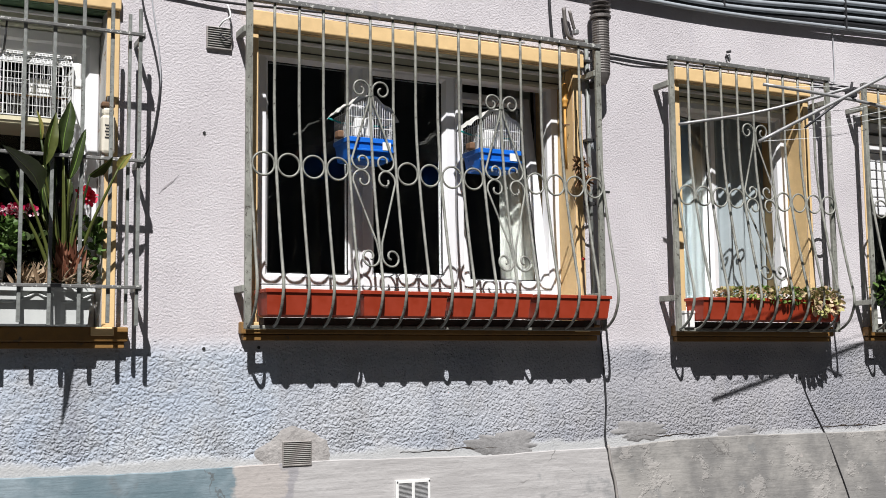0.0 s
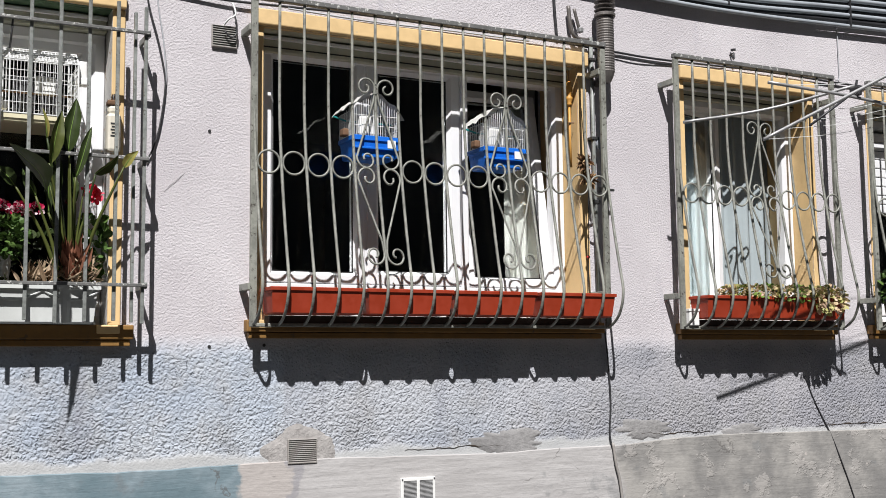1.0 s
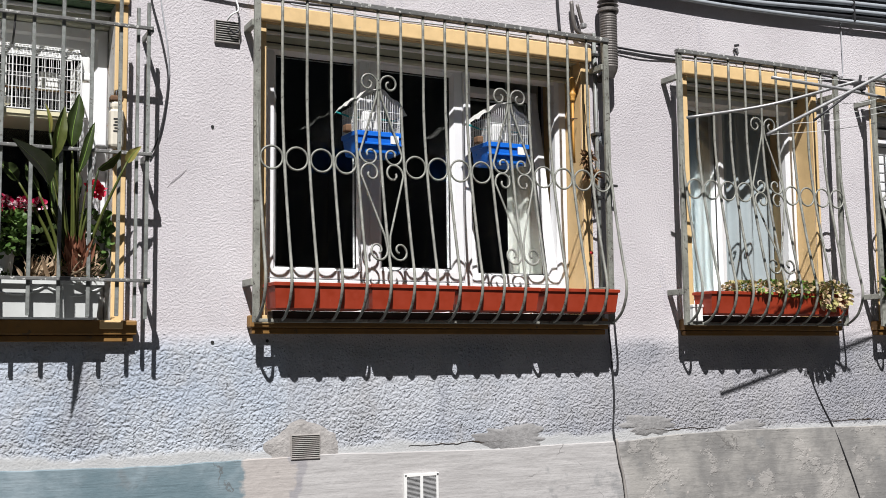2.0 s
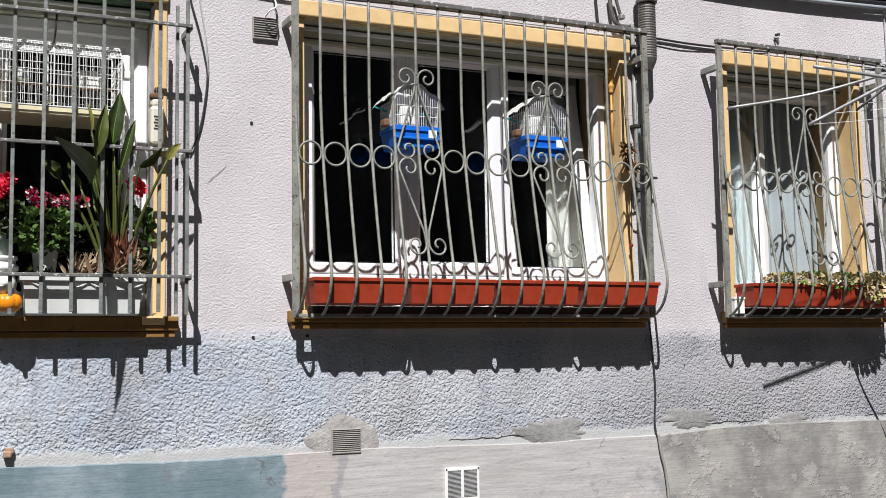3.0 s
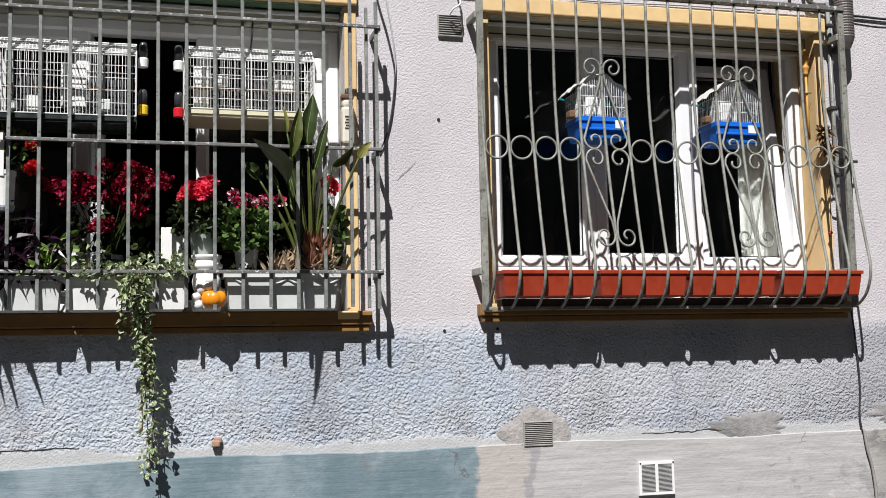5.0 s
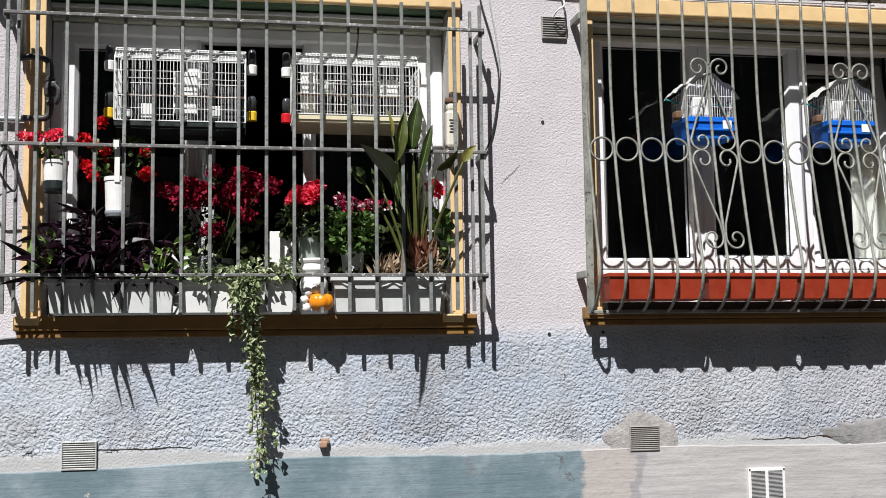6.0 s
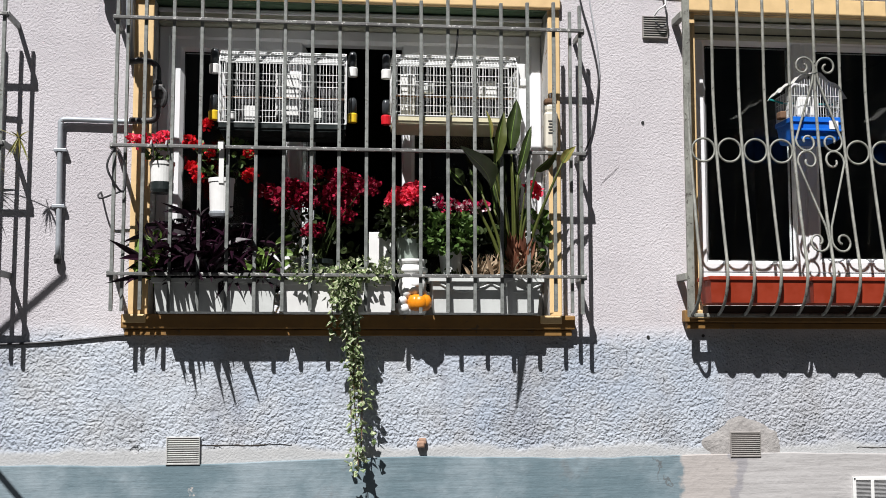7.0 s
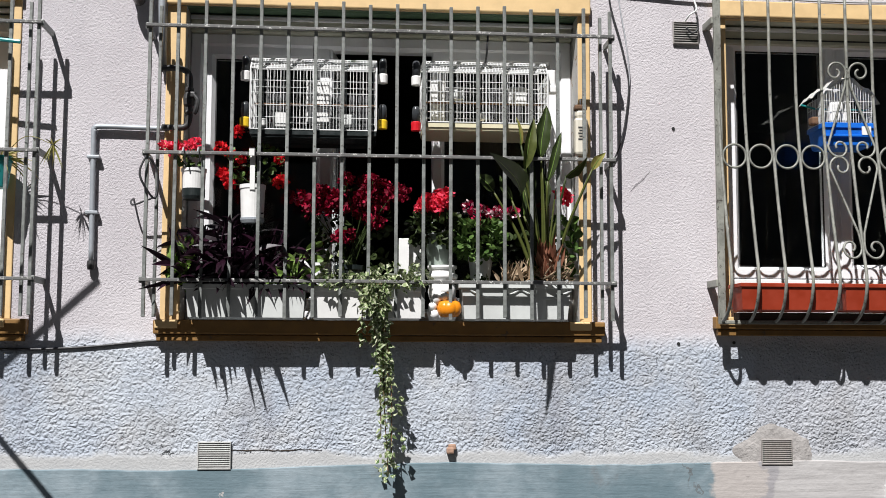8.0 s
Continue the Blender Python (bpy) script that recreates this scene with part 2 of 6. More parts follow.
STEEL = plain("grey_pipe_paint", (0.36, 0.39, 0.42), 0.45, metal=0.2, vary=0.2, scale=12, wear=(0.25, 0.22, 0.20), wear_at=0.68)
BLACK_PIPE = plain("black_pipe", (0.035, 0.035, 0.035), 0.5, vary=0.3, scale=16)
FLUE = plain("dark_flue_metal", (0.17, 0.155, 0.145), 0.5, metal=0.4, vary=0.35, scale=14)
CABLE = plain("black_cable", (0.03, 0.03, 0.033), 0.45, vary=0.3)
CABLE_GREY = plain("grey_cable", (0.42, 0.43, 0.45), 0.5, vary=0.2)
SOIL = plain("soil", (0.07, 0.05, 0.035), 0.95, vary=0.5, scale=60, relief=0.006)
VENT = plain("vent_plastic", (0.32, 0.30, 0.28), 0.6, vary=0.2)
VENT_PALE = plain("pale_vent_plastic", (0.50, 0.50, 0.48), 0.6, vary=0.2)
SLAT_GREY = plain("grey_mesh_plastic", (0.42, 0.42, 0.42), 0.6, vary=0.3, scale=30)
MORTAR = plain("mortar_patch", (0.40, 0.38, 0.365), 0.9, vary=0.35, scale=22, relief=0.012)
MORTAR_DARK = plain("mortar_smear", (0.325, 0.318, 0.315), 0.9, vary=0.35, scale=16, relief=0.010)
BRICK = plain("broken_brick", (0.38, 0.24, 0.17), 0.95, vary=0.3, scale=25, relief=0.004)
# near-black in place of the rooms' lack of light
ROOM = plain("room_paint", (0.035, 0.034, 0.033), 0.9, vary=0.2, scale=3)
CURTAIN = plain("sheer_curtain", (0.33, 0.38, 0.395), 0.8, vary=0.12, scale=12)
CURTAIN_PALE = plain("pale_curtain", (0.50, 0.505, 0.47), 0.85, vary=0.1, scale=9)
ASPHALT = plain("asphalt", (0.06, 0.06, 0.06), 0.9, vary=0.3, scale=10)
PAVING = plain("paving", (0.065, 0.063, 0.06), 0.9, vary=0.25, scale=5)
SKY_BLOCK = plain("sky_block_facade", (0.16, 0.155, 0.15), 0.9, vary=0.15, scale=3)
BROWN = plain("dry_stalk", (0.20, 0.11, 0.06), 0.9, vary=0.4, scale=40)
BAMBOO = plain("orange_bamboo", (0.60, 0.30, 0.06), 0.5, vary=0.2, scale=30)
ALUMINIUM = plain("worn_aluminium", (0.36, 0.36, 0.36), 0.45, metal=0.5, vary=0.2, scale=20)
TEAL = plain("teal_plastic", (0.02, 0.30, 0.30), 0.4, vary=0.15)
PURPLE = leafy("purple_leaf", (0.008, 0.003, 0.006), (0.030, 0.008, 0.020), 0.35, 0.06)
GREEN = leafy("green_leaf", (0.045, 0.095, 0.02), (0.12, 0.20, 0.05), 0.5, 0.15)
LIGHT_GREEN = leafy("light_green_leaf", (0.11, 0.20, 0.035), (0.22, 0.33, 0.08), 0.45, 0.25)
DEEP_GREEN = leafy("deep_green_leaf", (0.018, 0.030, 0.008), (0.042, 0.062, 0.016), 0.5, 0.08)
YELLOWED = leafy("yellowed_leaf", (0.22, 0.24, 0.06), (0.33, 0.26, 0.08), 0.5, 0.3)
VARIEGATED = leafy("variegated_leaf", (0.08, 0.14, 0.045), (0.24, 0.30, 0.13), 0.5, 0.2, (0.50, 0.52, 0.36))
PINK_GREEN = leafy("cream_pink_leaf", (0.34, 0.36, 0.10), (0.72, 0.48, 0.38), 0.5, 0.2)
CRIMSON = leafy("crimson_petal", (0.08, 0.001, 0.008), (0.50, 0.005, 0.050), 0.7, 0.2)
SCARLET = leafy("scarlet_petal", (0.82, 0.03, 0.08), (0.97, 0.12, 0.20), 0.7, 0.35)
RED = leafy("red_petal", (0.55, 0.004, 0.012), (0.80, 0.02, 0.03), 0.7, 0.25)
MAUVE = leafy("white_and_crimson_petal", (0.42, 0.008, 0.06), (0.85, 0.66, 0.70), 0.6, 0.2, None, True)
POT_GREEN_SHADED = plain("shaded_grey_green_pot", (0.27, 0.32, 0.28), 0.5, vary=0.2, scale=10)
DRY_MIX = leafy("dried_brown_leaf", (0.06, 0.025, 0.012), (0.40, 0.24, 0.12), 0.8, 0.1)
OLIVE = leafy("olive_stalk", (0.04, 0.055, 0.012), (0.11, 0.125, 0.03), 0.45, 0.05)
RED_DRY = leafy("reddish_dry_bract", (0.17, 0.055, 0.03), (0.32, 0.15, 0.09), 0.7, 0.1)
DRY = leafy("dry_leaf", (0.30, 0.20, 0.12), (0.46, 0.36, 0.25), 0.8, 0.1)


# ---- shapes ----
class Shape:
    """Vertices and faces of one mesh, gathered piece by piece."""

    def __init__(self):
        self.v, self.f = [], []

    def add(self, verts, faces):
        k = len(self.v)
        self.v += [tuple(p) for p in verts]
        self.f += [tuple(k + i for i in q) for q in faces]
        return self

    def box(self, x0, x1, y0, y1, z0, z1, b=0.0):
        if b <= 0:
            vs = [(x, y, z) for x in (x0, x1) for y in (y0, y1) for z in (z0, z1)]
            return self.add(vs, [(0, 1, 3, 2), (4, 6, 7, 5), (0, 4, 5, 1), (2, 3, 7, 6), (0, 2, 6, 4), (1, 5, 7, 3)])
        bm = bmesh.new()
        bmesh.ops.create_cube(bm, size=1)
        bmesh.ops.scale(bm, vec=(x1 - x0, y1 - y0, z1 - z0), verts=bm.verts)
        bmesh.ops.translate(bm, vec=((x0 + x1) / 2, (y0 + y1) / 2, (z0 + z1) / 2), verts=bm.verts)
        bmesh.ops.bevel(bm, geom=bm.edges[:], offset=b, segments=2, profile=0.5, affect="EDGES")
        bm.verts.index_update()
        self.add([p.co for p in bm.verts], [[p.index for p in q.verts] for q in bm.faces])
        bm.free()
        return self

    def tube(self, pts, r, n=8, closed=False):
        pts = [Vector(p) for p in pts]
        m = len(pts)
        rs = r if isinstance(r, (list, tuple)) else [r] * m
        up, rings = None, []
        for i in range(m):
            a, b = pts[i - 1] if (i or closed) else pts[0], pts[(i + 1) % m] if (i < m - 1 or closed) else pts[i]
            d = (b - a).normalized()
            if up is None:
                up = d.orthogonal().normalized()
            up = (up - d * up.dot(d)).normalized()
            s = d.cross(up)
            rings.append([pts[i] + rs[i] * (math.cos(2 * math.pi * k / n) * up + math.sin(2 * math.pi * k / n) * s) for k in range(n)])
        faces = []
        for i in range(m if closed else m - 1):
            j = (i + 1) % m
            faces += [(i * n + k, i * n + (k + 1) % n, j * n + (k + 1) % n, j * n + k) for k in range(n)]
        if not closed:
            faces += [tuple(reversed(range(n))), tuple((m - 1) * n + k for k in range(n))]
        return self.add([p for q in rings for p in q], faces)

    def lathe(self, profile, centre=(0, 0, 0), n=24, sx=1.0, sy=1.0):
        """Turned about z: profile of (radius, height), closed at both ends."""
        cx, cy, cz = centre
        vs = [(cx + sx * r * math.cos(2 * math.pi * k / n), cy + sy * r * math.sin(2 * math.pi * k / n), cz + h) for r, h in profile for k in range(n)]
        m = len(profile)
        fs = [(i * n + k, i * n + (k + 1) % n, (i + 1) * n + (k + 1) % n, (i + 1) * n + k) for i in range(m - 1) for k in range(n)]
        fs += [tuple(reversed(range(n))), tuple((m - 1) * n + k for k in range(n))]
        return self.add(vs, fs)

    def ring_frame(self, x0, x1, z0, z1, profile):
        """A mitred frame: profile of (inset, y) round the closed section."""
        m = len(profile)
        vs = []
        for i, y in profile:
            vs += [(x0 + i, y, z0 + i), (x1 - i, y, z0 + i), (x1 - i, y, z1 - i), (x0 + i, y, z1 - i)]
        fs = [(a * 4 + k, a * 4 + (k + 1) % 4, ((a + 1) % m) * 4 + (k + 1) % 4, ((a + 1) % m) * 4 + k) for a in range(m) for k in range(4)]
        return self.add(vs, fs)

    def blade(self, base, tip, width, droop=0.0, fold=0.25, n=4, side=None, shape=0.6):
        """A pointed leaf from base to tip, folded along its midrib."""
        base, tip = Vector(base), Vector(tip)
        d = tip - base
        length = d.length
        d.normalize()
        s = side.normalized() if side else d.cross(Vector((random.uniform(-1, 1), random.uniform(-1, 1), random.uniform(-1, 1)))).normalized()
        up = s.cross(d).normalized()
        vs, fs = [], []
        for i in range(n + 1):
            u = i / n
            if shape == 0:
                w = width * 0.5 * math.sqrt(max(0.0004, 1 - (1.9 * u - 0.95) ** 2))
            else:
                w = width * 0.5 * (math.sin(math.pi * min(1, u ** shape * 0.97 + 0.03)) if i < n else 0.02)
            p = base + d * length * u + Vector((0, 0, -droop * length * u * u))
            vs += [p - s * w + up * w * fold, p, p + s * w + up * w * fold]
        for i in range(n):
            k = i * 3
            fs += [(k, k + 1, k + 4, k + 3), (k + 1, k + 2, k + 5, k + 4)]
        return self.add(vs, fs)

    def mesh(self, name, material, smooth=False):
        me = bpy.data.meshes.new(name)
        me.from_pydata(self.v, [], self.f)
        me.materials.append(material)
        if smooth:
            me.polygons.foreach_set("use_smooth", [True] * len(me.polygons))
        me.update()
        return me


def solid(me):
    """Turns the faces of a closed mesh outwards."""
    bm = bmesh.new()
    bm.from_mesh(me)
    bmesh.ops.recalc_face_normals(bm, faces=bm.faces)
    bm.to_mesh(me)
    bm.free()
    return me


def thing(name, at, label, category, group="", kind=""):
    ob = new(name)
    ob.location = at
    ob.empty_display_size = 0.05
    return tagged(ob, label, category, group, kind)


def part(name, shape, material, parent, label="", smooth=False, closed=True, at=None):
    """One mesh under a thing or a part; the shape is in world places unless at is given."""
    me = shape if isinstance(shape, bpy.types.Mesh) else shape.mesh(name, material, smooth)
    ob = new(name, me)
    ob.parent = parent
    base = Vector(parent.location)
    if parent.parent:
        base = base + Vector(parent.parent.location)
    if at is None and not isinstance(shape, bpy.types.Mesh):
        me.transform(Matrix.Translation(-base))
    elif at is not None:
        ob.location = Vector(at) - base
    if closed and not isinstance(shape, bpy.types.Mesh):
        solid(me)
    return tagged(ob, label)


def single(name, shape, material, label="", category="", kind="", group="", smooth=False, closed=True):
    me = shape.mesh(name, material, smooth)
    if closed:
        solid(me)
    return tagged(new(name, me), label, category, group, kind)


def arc(pts, n=6):
    """A smooth line through the points."""
    p = [Vector(q) for q in pts]
    p = [2 * p[0] - p[1]] + p + [2 * p[-1] - p[-2]]
    out = []
    for i in range(1, len(p) - 2):
        for k in range(n):
            u = k / n
            out.append(0.5 * ((2 * p[i]) + (p[i + 1] - p[i - 1]) * u + (2 * p[i - 1] - 5 * p[i] + 4 * p[i + 1] - p[i + 2]) * u * u + (3 * p[i] - p[i - 1] - 3 * p[i + 1] + p[i + 2]) * u ** 3))
    return out + [p[-2]]


# ---- structure ----
# openings: x from, x to, z from, z to
HOLES = [(-4.25, -2.786, 1.94, 3.21), (-2.112, -0.525, 1.94, 3.205), (0.100, 1.685, 1.965, 3.215), (2.335, 3.185, 1.965, 3.22), (3.66, 4.6, 1.965, 3.22)]
WALL_BACK = 0.36


def build_wall():
    xs = sorted({-9.0, 9.0} | {v for h in HOLES for v in h[:2]})
    zs = sorted({0.0, 6.5} | {v for h in HOLES for v in h[2:]})
    s = Shape()
    for y in (0.0, WALL_BACK):
        for i in range(len(xs) - 1):
            for j in range(len(zs) - 1):
                cx, cz = (xs[i] + xs[i + 1]) / 2, (zs[j] + zs[j + 1]) / 2
                if any(a < cx < b and c < cz < d for a, b, c, d in HOLES):
                    continue
                q = [(xs[i], y, zs[j]), (xs[i + 1], y, zs[j]), (xs[i + 1], y, zs[j + 1]), (xs[i], y, zs[j + 1])]
                s.add(q if y == 0.0 else q[::-1], [(0, 1, 2, 3)])
    return single("wall_south", s, STUCCO, "mauve-grey rough stucco wall, bluish below the sills", "wall", "structure", closed=False)


def build_plinth():
    """The smooth band at the foot of the wall, its upper edge uneven."""
    s, n = Shape(), 260
    vs = []
    for i in range(n + 1):
        x = -9 + 18 * i / n
        top = 1.385 + 0.012 * noise.noise(Vector((x * 1.3, 0, 0))) + 0.005 * noise.noise(Vector((x * 9, 3, 0)))
        if x > 1.9:
            top += min(0.022, (x - 1.9) * 0.08)
        if x < -1.2:
            top -= min(0.02, (-1.2 - x) * 0.02)
        vs += [(x, -0.009, 0.0), (x, -0.009, top - 0.003), (x, -0.007, top), (x, 0.004, top + 0.001)]
    fs = [(i * 4 + k, (i + 1) * 4 + k, (i + 1) * 4 + k + 1, i * 4 + k + 1) for i in range(n) for k in range(3)]
    s.add(vs, fs)
    return single("plinth", s, PLINTH, "painted plinth, faded teal giving way to bare grey render", "plinth", "structure", closed=False)


def build_surround(number, x0, x1, z0, z1, strip, sill_x0, sill_x1, sill_z0):
    """Yellow painted band round an opening: two jambs, a head and the lining of the reveal, and the sill below."""
    t = thing("window_surround_%d" % number, ((x0 + x1) / 2, 0, z0), "ochre yellow painted window surround, chipped at its edges", "window surround", kind="structure")
    wide = 0.05 if number == 1 else strip
    for a, b in ((x0 - strip, x0), (x1, x1 + wide)):
        part("jamb", Shape().box(a, b, -0.008, 0.002, z0 + 0.002, z1 - 0.002, 0.004), YELLOW, t)
    part("head", Shape().box(x0 - strip, x1 + wide, -0.032, 0.002, z1, z1 + 0.068, 0.005), YELLOW, t)
    for a, b in ((x0 - 0.012, x0), (x1, x1 + 0.012)):
        part("reveal", Shape().box(a, b, 0.003, WALL_BACK - 0.02, z0, z1), PLASTER if number == 1 else YELLOW, t)
    part("soffit_edge", Shape().box(x0, x1, 0.003, 0.026, z1 - 0.001, z1 + 0.012), SOFFIT_GREEN if number == 1 else YELLOW, t)
    part("soffit", Shape().box(x0, x1, 0.027, WALL_BACK - 0.02, z1 - 0.002, z1 + 0.012), SOFFIT_GREEN if number == 1 else SHUTTER, t)
    s = Shape().box(sill_x0, sill_x1, -0.045, 0.001, sill_z0 + 0.026, z0 + 0.004, 0.005)
    s.box(sill_x0 + 0.012, sill_x1 - 0.012, -0.034, 0.001, sill_z0, sill_z0 + 0.024, 0.003)
    part("sill", s, SILL_PAINT, t, "brown-yellow weathered sill")
    part("sill_top", Shape().box(x0, x1, 0.0, 0.30, z0 - 0.02, z0 + 0.001), SILL_PAINT, t)
    for a in (x0 - strip, x1 + wide - 0.085):
        part("sill_block", Shape().box(a - 0.012, a + 0.075, -0.052, -0.043, z0 - 0.03, z0 + 0.003, 0.003), YELLOW, t)
    return t


FRAME_Y = 0.13


def pvc_frame(x0, x1, z0, z1, w, y0, y1):
    return Shape().ring_frame(x0, x1, z0, z1, [(0, y1), (0, y0 + 0.004), (0.004, y0), (w * 0.72, y0), (w * 0.78, y0 + 0.004), (w, y0 + 0.018), (w, y1)])


def add_sash(win, x0, x1, z0, z1, y=FRAME_Y + 0.012, angle=0.0, hinge="right", w=0.07, tilt=0.0):
    """A white sash with its pane; angle: how far it is swung into the room, tilt: how far its top leans in."""
    hx, h = x1 if hinge == "right" else x0, z1 - z0
    a, b = x0 - hx, x1 - hx
    ob = part("sash", pvc_frame(a, b, 0, h, w, 0, 0.06).mesh("sash", PVC), PVC, win, at=(hx, y, z0))
    solid(ob.data)
    ob.rotation_euler = (radians(-tilt), 0, radians(angle))
    for nm, shp, mat in (("pane", Shape().box(a + w - 0.004, b - w + 0.004, 0.026, 0.034, w - 0.004, h - w + 0.004), GLASS),
                         ("gasket", Shape().ring_frame(a + w - 0.001, b - w + 0.001, w - 0.001, h - w + 0.001, [(0, 0.024), (0, 0.019), (0.006, 0.019), (0.006, 0.024)]), GASKET)):
        me = solid(shp.mesh(nm, mat))
        p = new(nm, me)
        p.parent = ob
        if nm == "pane":
            p.visible_shadow = False
    return ob


def add_window(number, x0, x1, z0, z1, label, box_h=0.055, drop=None):
    """Frame and shutter box of a window; drop: how far the frame's head hangs below the opening's."""
    win = thing("window_%d" % number, ((x0 + x1) / 2, 0, 0), label, "window", kind="structure")
    part("frame", pvc_frame(x0 + 0.002, x1 - 0.002, z0 + 0.004, z1 - (drop or box_h), 0.055, FRAME_Y, FRAME_Y + 0.07), PVC, win)
    b = Shape().box(x0 + 0.003, x1 - 0.003, FRAME_Y - 0.035, FRAME_Y + (0.06 if drop is None else -0.002), z1 - box_h + 0.002, z1 - 0.003, 0.004)
    part("shutter_box", b, SHUTTER, win, "dull green roller shutter box")
    part("shutter_lip", Shape().box(x0 + 0.003, x1 - 0.003, FRAME_Y - 0.052, FRAME_Y - 0.036, z1 - 0.028, z1 - 0.012, 0.003), PVC, win)
    part("shutter_groove", Shape().box(x0 + 0.003, x1 - 0.003, FRAME_Y - 0.0375, FRAME_Y - 0.034, z1 - box_h + 0.018, z1 - box_h + 0.024), GASKET, win)
    return win


build_wall()
build_plinth()
for k, (hole, sx0, sx1, sz) in enumerate(zip(HOLES, (-4.3, -2.205, 0.022, 2.24, 3.56), (-2.684, -0.43, 1.785, 3.30, 4.7), (1.858, 1.862, 1.893, 1.889, 1.893))):
    build_surround(k, *hole, 0.032 if k == 0 else 0.075 if k == 1 else 0.05 if k < 3 else 0.036, sx0, sx1, sz)

w = add_window(0, -4.25, -2.786, 1.94, 3.21, "white plastic window behind a grey grille")
add_sash(w, -4.2, -3.5, 1.99, 3.08)
add_sash(w, -3.5, -2.84, 1.99, 3.08)
w = add_window(1, -2.112, -0.525, 1.94, 3.205, "white plastic three-part window with its middle sash open", 0.075)
add_sash(w, -2.062, -1.54, 1.995, 3.085, w=0.052)
add_sash(w, -1.112, -0.577, 1.995, 3.085, w=0.052)
add_sash(w, -1.53, -1.12, 1.995, 3.085, angle=82, hinge="left", w=0.062)
w = add_window(2, 0.100, 1.685, 1.965, 3.215, "white plastic three-part window with one sash tilted inwards", 0.08, 0.03)
add_sash(w, 0.146, 0.624, 2.138, 3.172, w=0.05)
add_sash(w, 0.636, 1.112, 2.138, 3.172, w=0.062)
add_sash(w, 1.15, 1.638, 2.138, 3.145, w=0.052, tilt=10.5)
part("post", Shape().box(1.112, 1.150, FRAME_Y + 0.001, FRAME_Y + 0.07, 2.02, 3.155, 0.004), PVC, w)
part("mullion", Shape().box(0.624, 0.636, FRAME_Y + 0.016, FRAME_Y + 0.07, 2.137, 3.155, 0.002), PVC, w)
part("bottom_panel", Shape().box(0.104, 1.681, FRAME_Y + 0.008, FRAME_Y + 0.06, 2.022, 2.135, 0.004), PVC, w)
w = add_window(3, 2.335, 3.185, 1.965, 3.22, "white plastic window, one sash swung inwards before a pale curtain", 0.07, 0.055)
add_sash(w, 2.388, 2.790, 2.03, 3.145, w=0.052, angle=15, hinge="left")
w = add_window(4, 3.66, 4.6, 1.965, 3.22, "white plastic window with its shutter half down")
add_sash(w, 3.72, 4.54, 2.03, 3.095)
for k in range(9):
    part("slat", Shape().box(3.72, 4.54, FRAME_Y - 0.022, FRAME_Y - 0.006, 2.62 + k * 0.052, 2.668 + k * 0.052, 0.005), PVC, w)


def build_curtain(x0, x1, y, z0, z1, label, material=None):
    s, n = Shape(), int((x1 - x0) * 90)
    vs = []
    for i in range(n + 1):
        x = x0 + (x1 - x0) * i / n
        o = 0.022 * math.sin(x * 62 + 1.5 * math.sin(x * 11)) + 0.01 * math.sin(x * 23)
        vs += [(x, y + o, z0), (x, y + o * 0.7, z1), ]
    for o in (0.0,):
        s.add(vs, [(2 * i, 2 * i + 2, 2 * i + 3, 2 * i + 1) for i in range(n)])
    ob = single("curtain", s, material or CURTAIN, label, "curtain", smooth=True, closed=False)
    return ob


build_curtain(2.34, 3.18, 0.305, 1.95, 3.22, "pale grey-blue sheer curtain hanging in folds")
build_curtain(1.50, 1.70, 0.42, 1.95, 3.22, "pale sheer curtain drawn to one side", CURTAIN_PALE)

# rooms behind the windows, closed shells whose near-black colour stands in for dimness
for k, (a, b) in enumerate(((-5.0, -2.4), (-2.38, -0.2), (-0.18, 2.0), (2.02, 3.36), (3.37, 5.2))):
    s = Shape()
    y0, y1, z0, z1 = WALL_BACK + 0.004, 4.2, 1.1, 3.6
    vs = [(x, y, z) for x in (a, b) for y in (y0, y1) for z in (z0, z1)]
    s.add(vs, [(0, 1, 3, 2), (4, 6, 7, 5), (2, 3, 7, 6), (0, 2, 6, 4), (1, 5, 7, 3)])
    single("room_%d" % (k + 1), s, ROOM, "room shell behind the window, coloured near-black to look unlit", "room", "structure", closed=False)

# the unseen street on the camera's side
single("ground", Shape().add([(-2000, -2000, -0.12), (2000, -2000, -0.12), (2000, 2000, -0.12), (-2000, 2000, -0.12)], [(0, 1, 2, 3)]), ASPHALT, "dark asphalt street", "ground", "structure", closed=False)
single("pavement", Shape().box(-60, 60, -6.5, -0.005, -0.115, 0.0, 0.01), PAVING, "grey concrete pavement at the foot of the wall", "pavement", "structure")
# Facade added out of view to cut sky light and darken glass reflections
single("sky_block_wall", Shape().box(-40, 40, -19, -18, -0.11, 15.5), SKY_BLOCK, "plain unseen facade added across the street to block low sky", "wall", "structure")


# ---- grilles ----
def square_bar(x, y, z0, z1, r=0.0068):
    return Shape().box(x - r, x + r, y - r, y + r, z0, z1, 0.002)


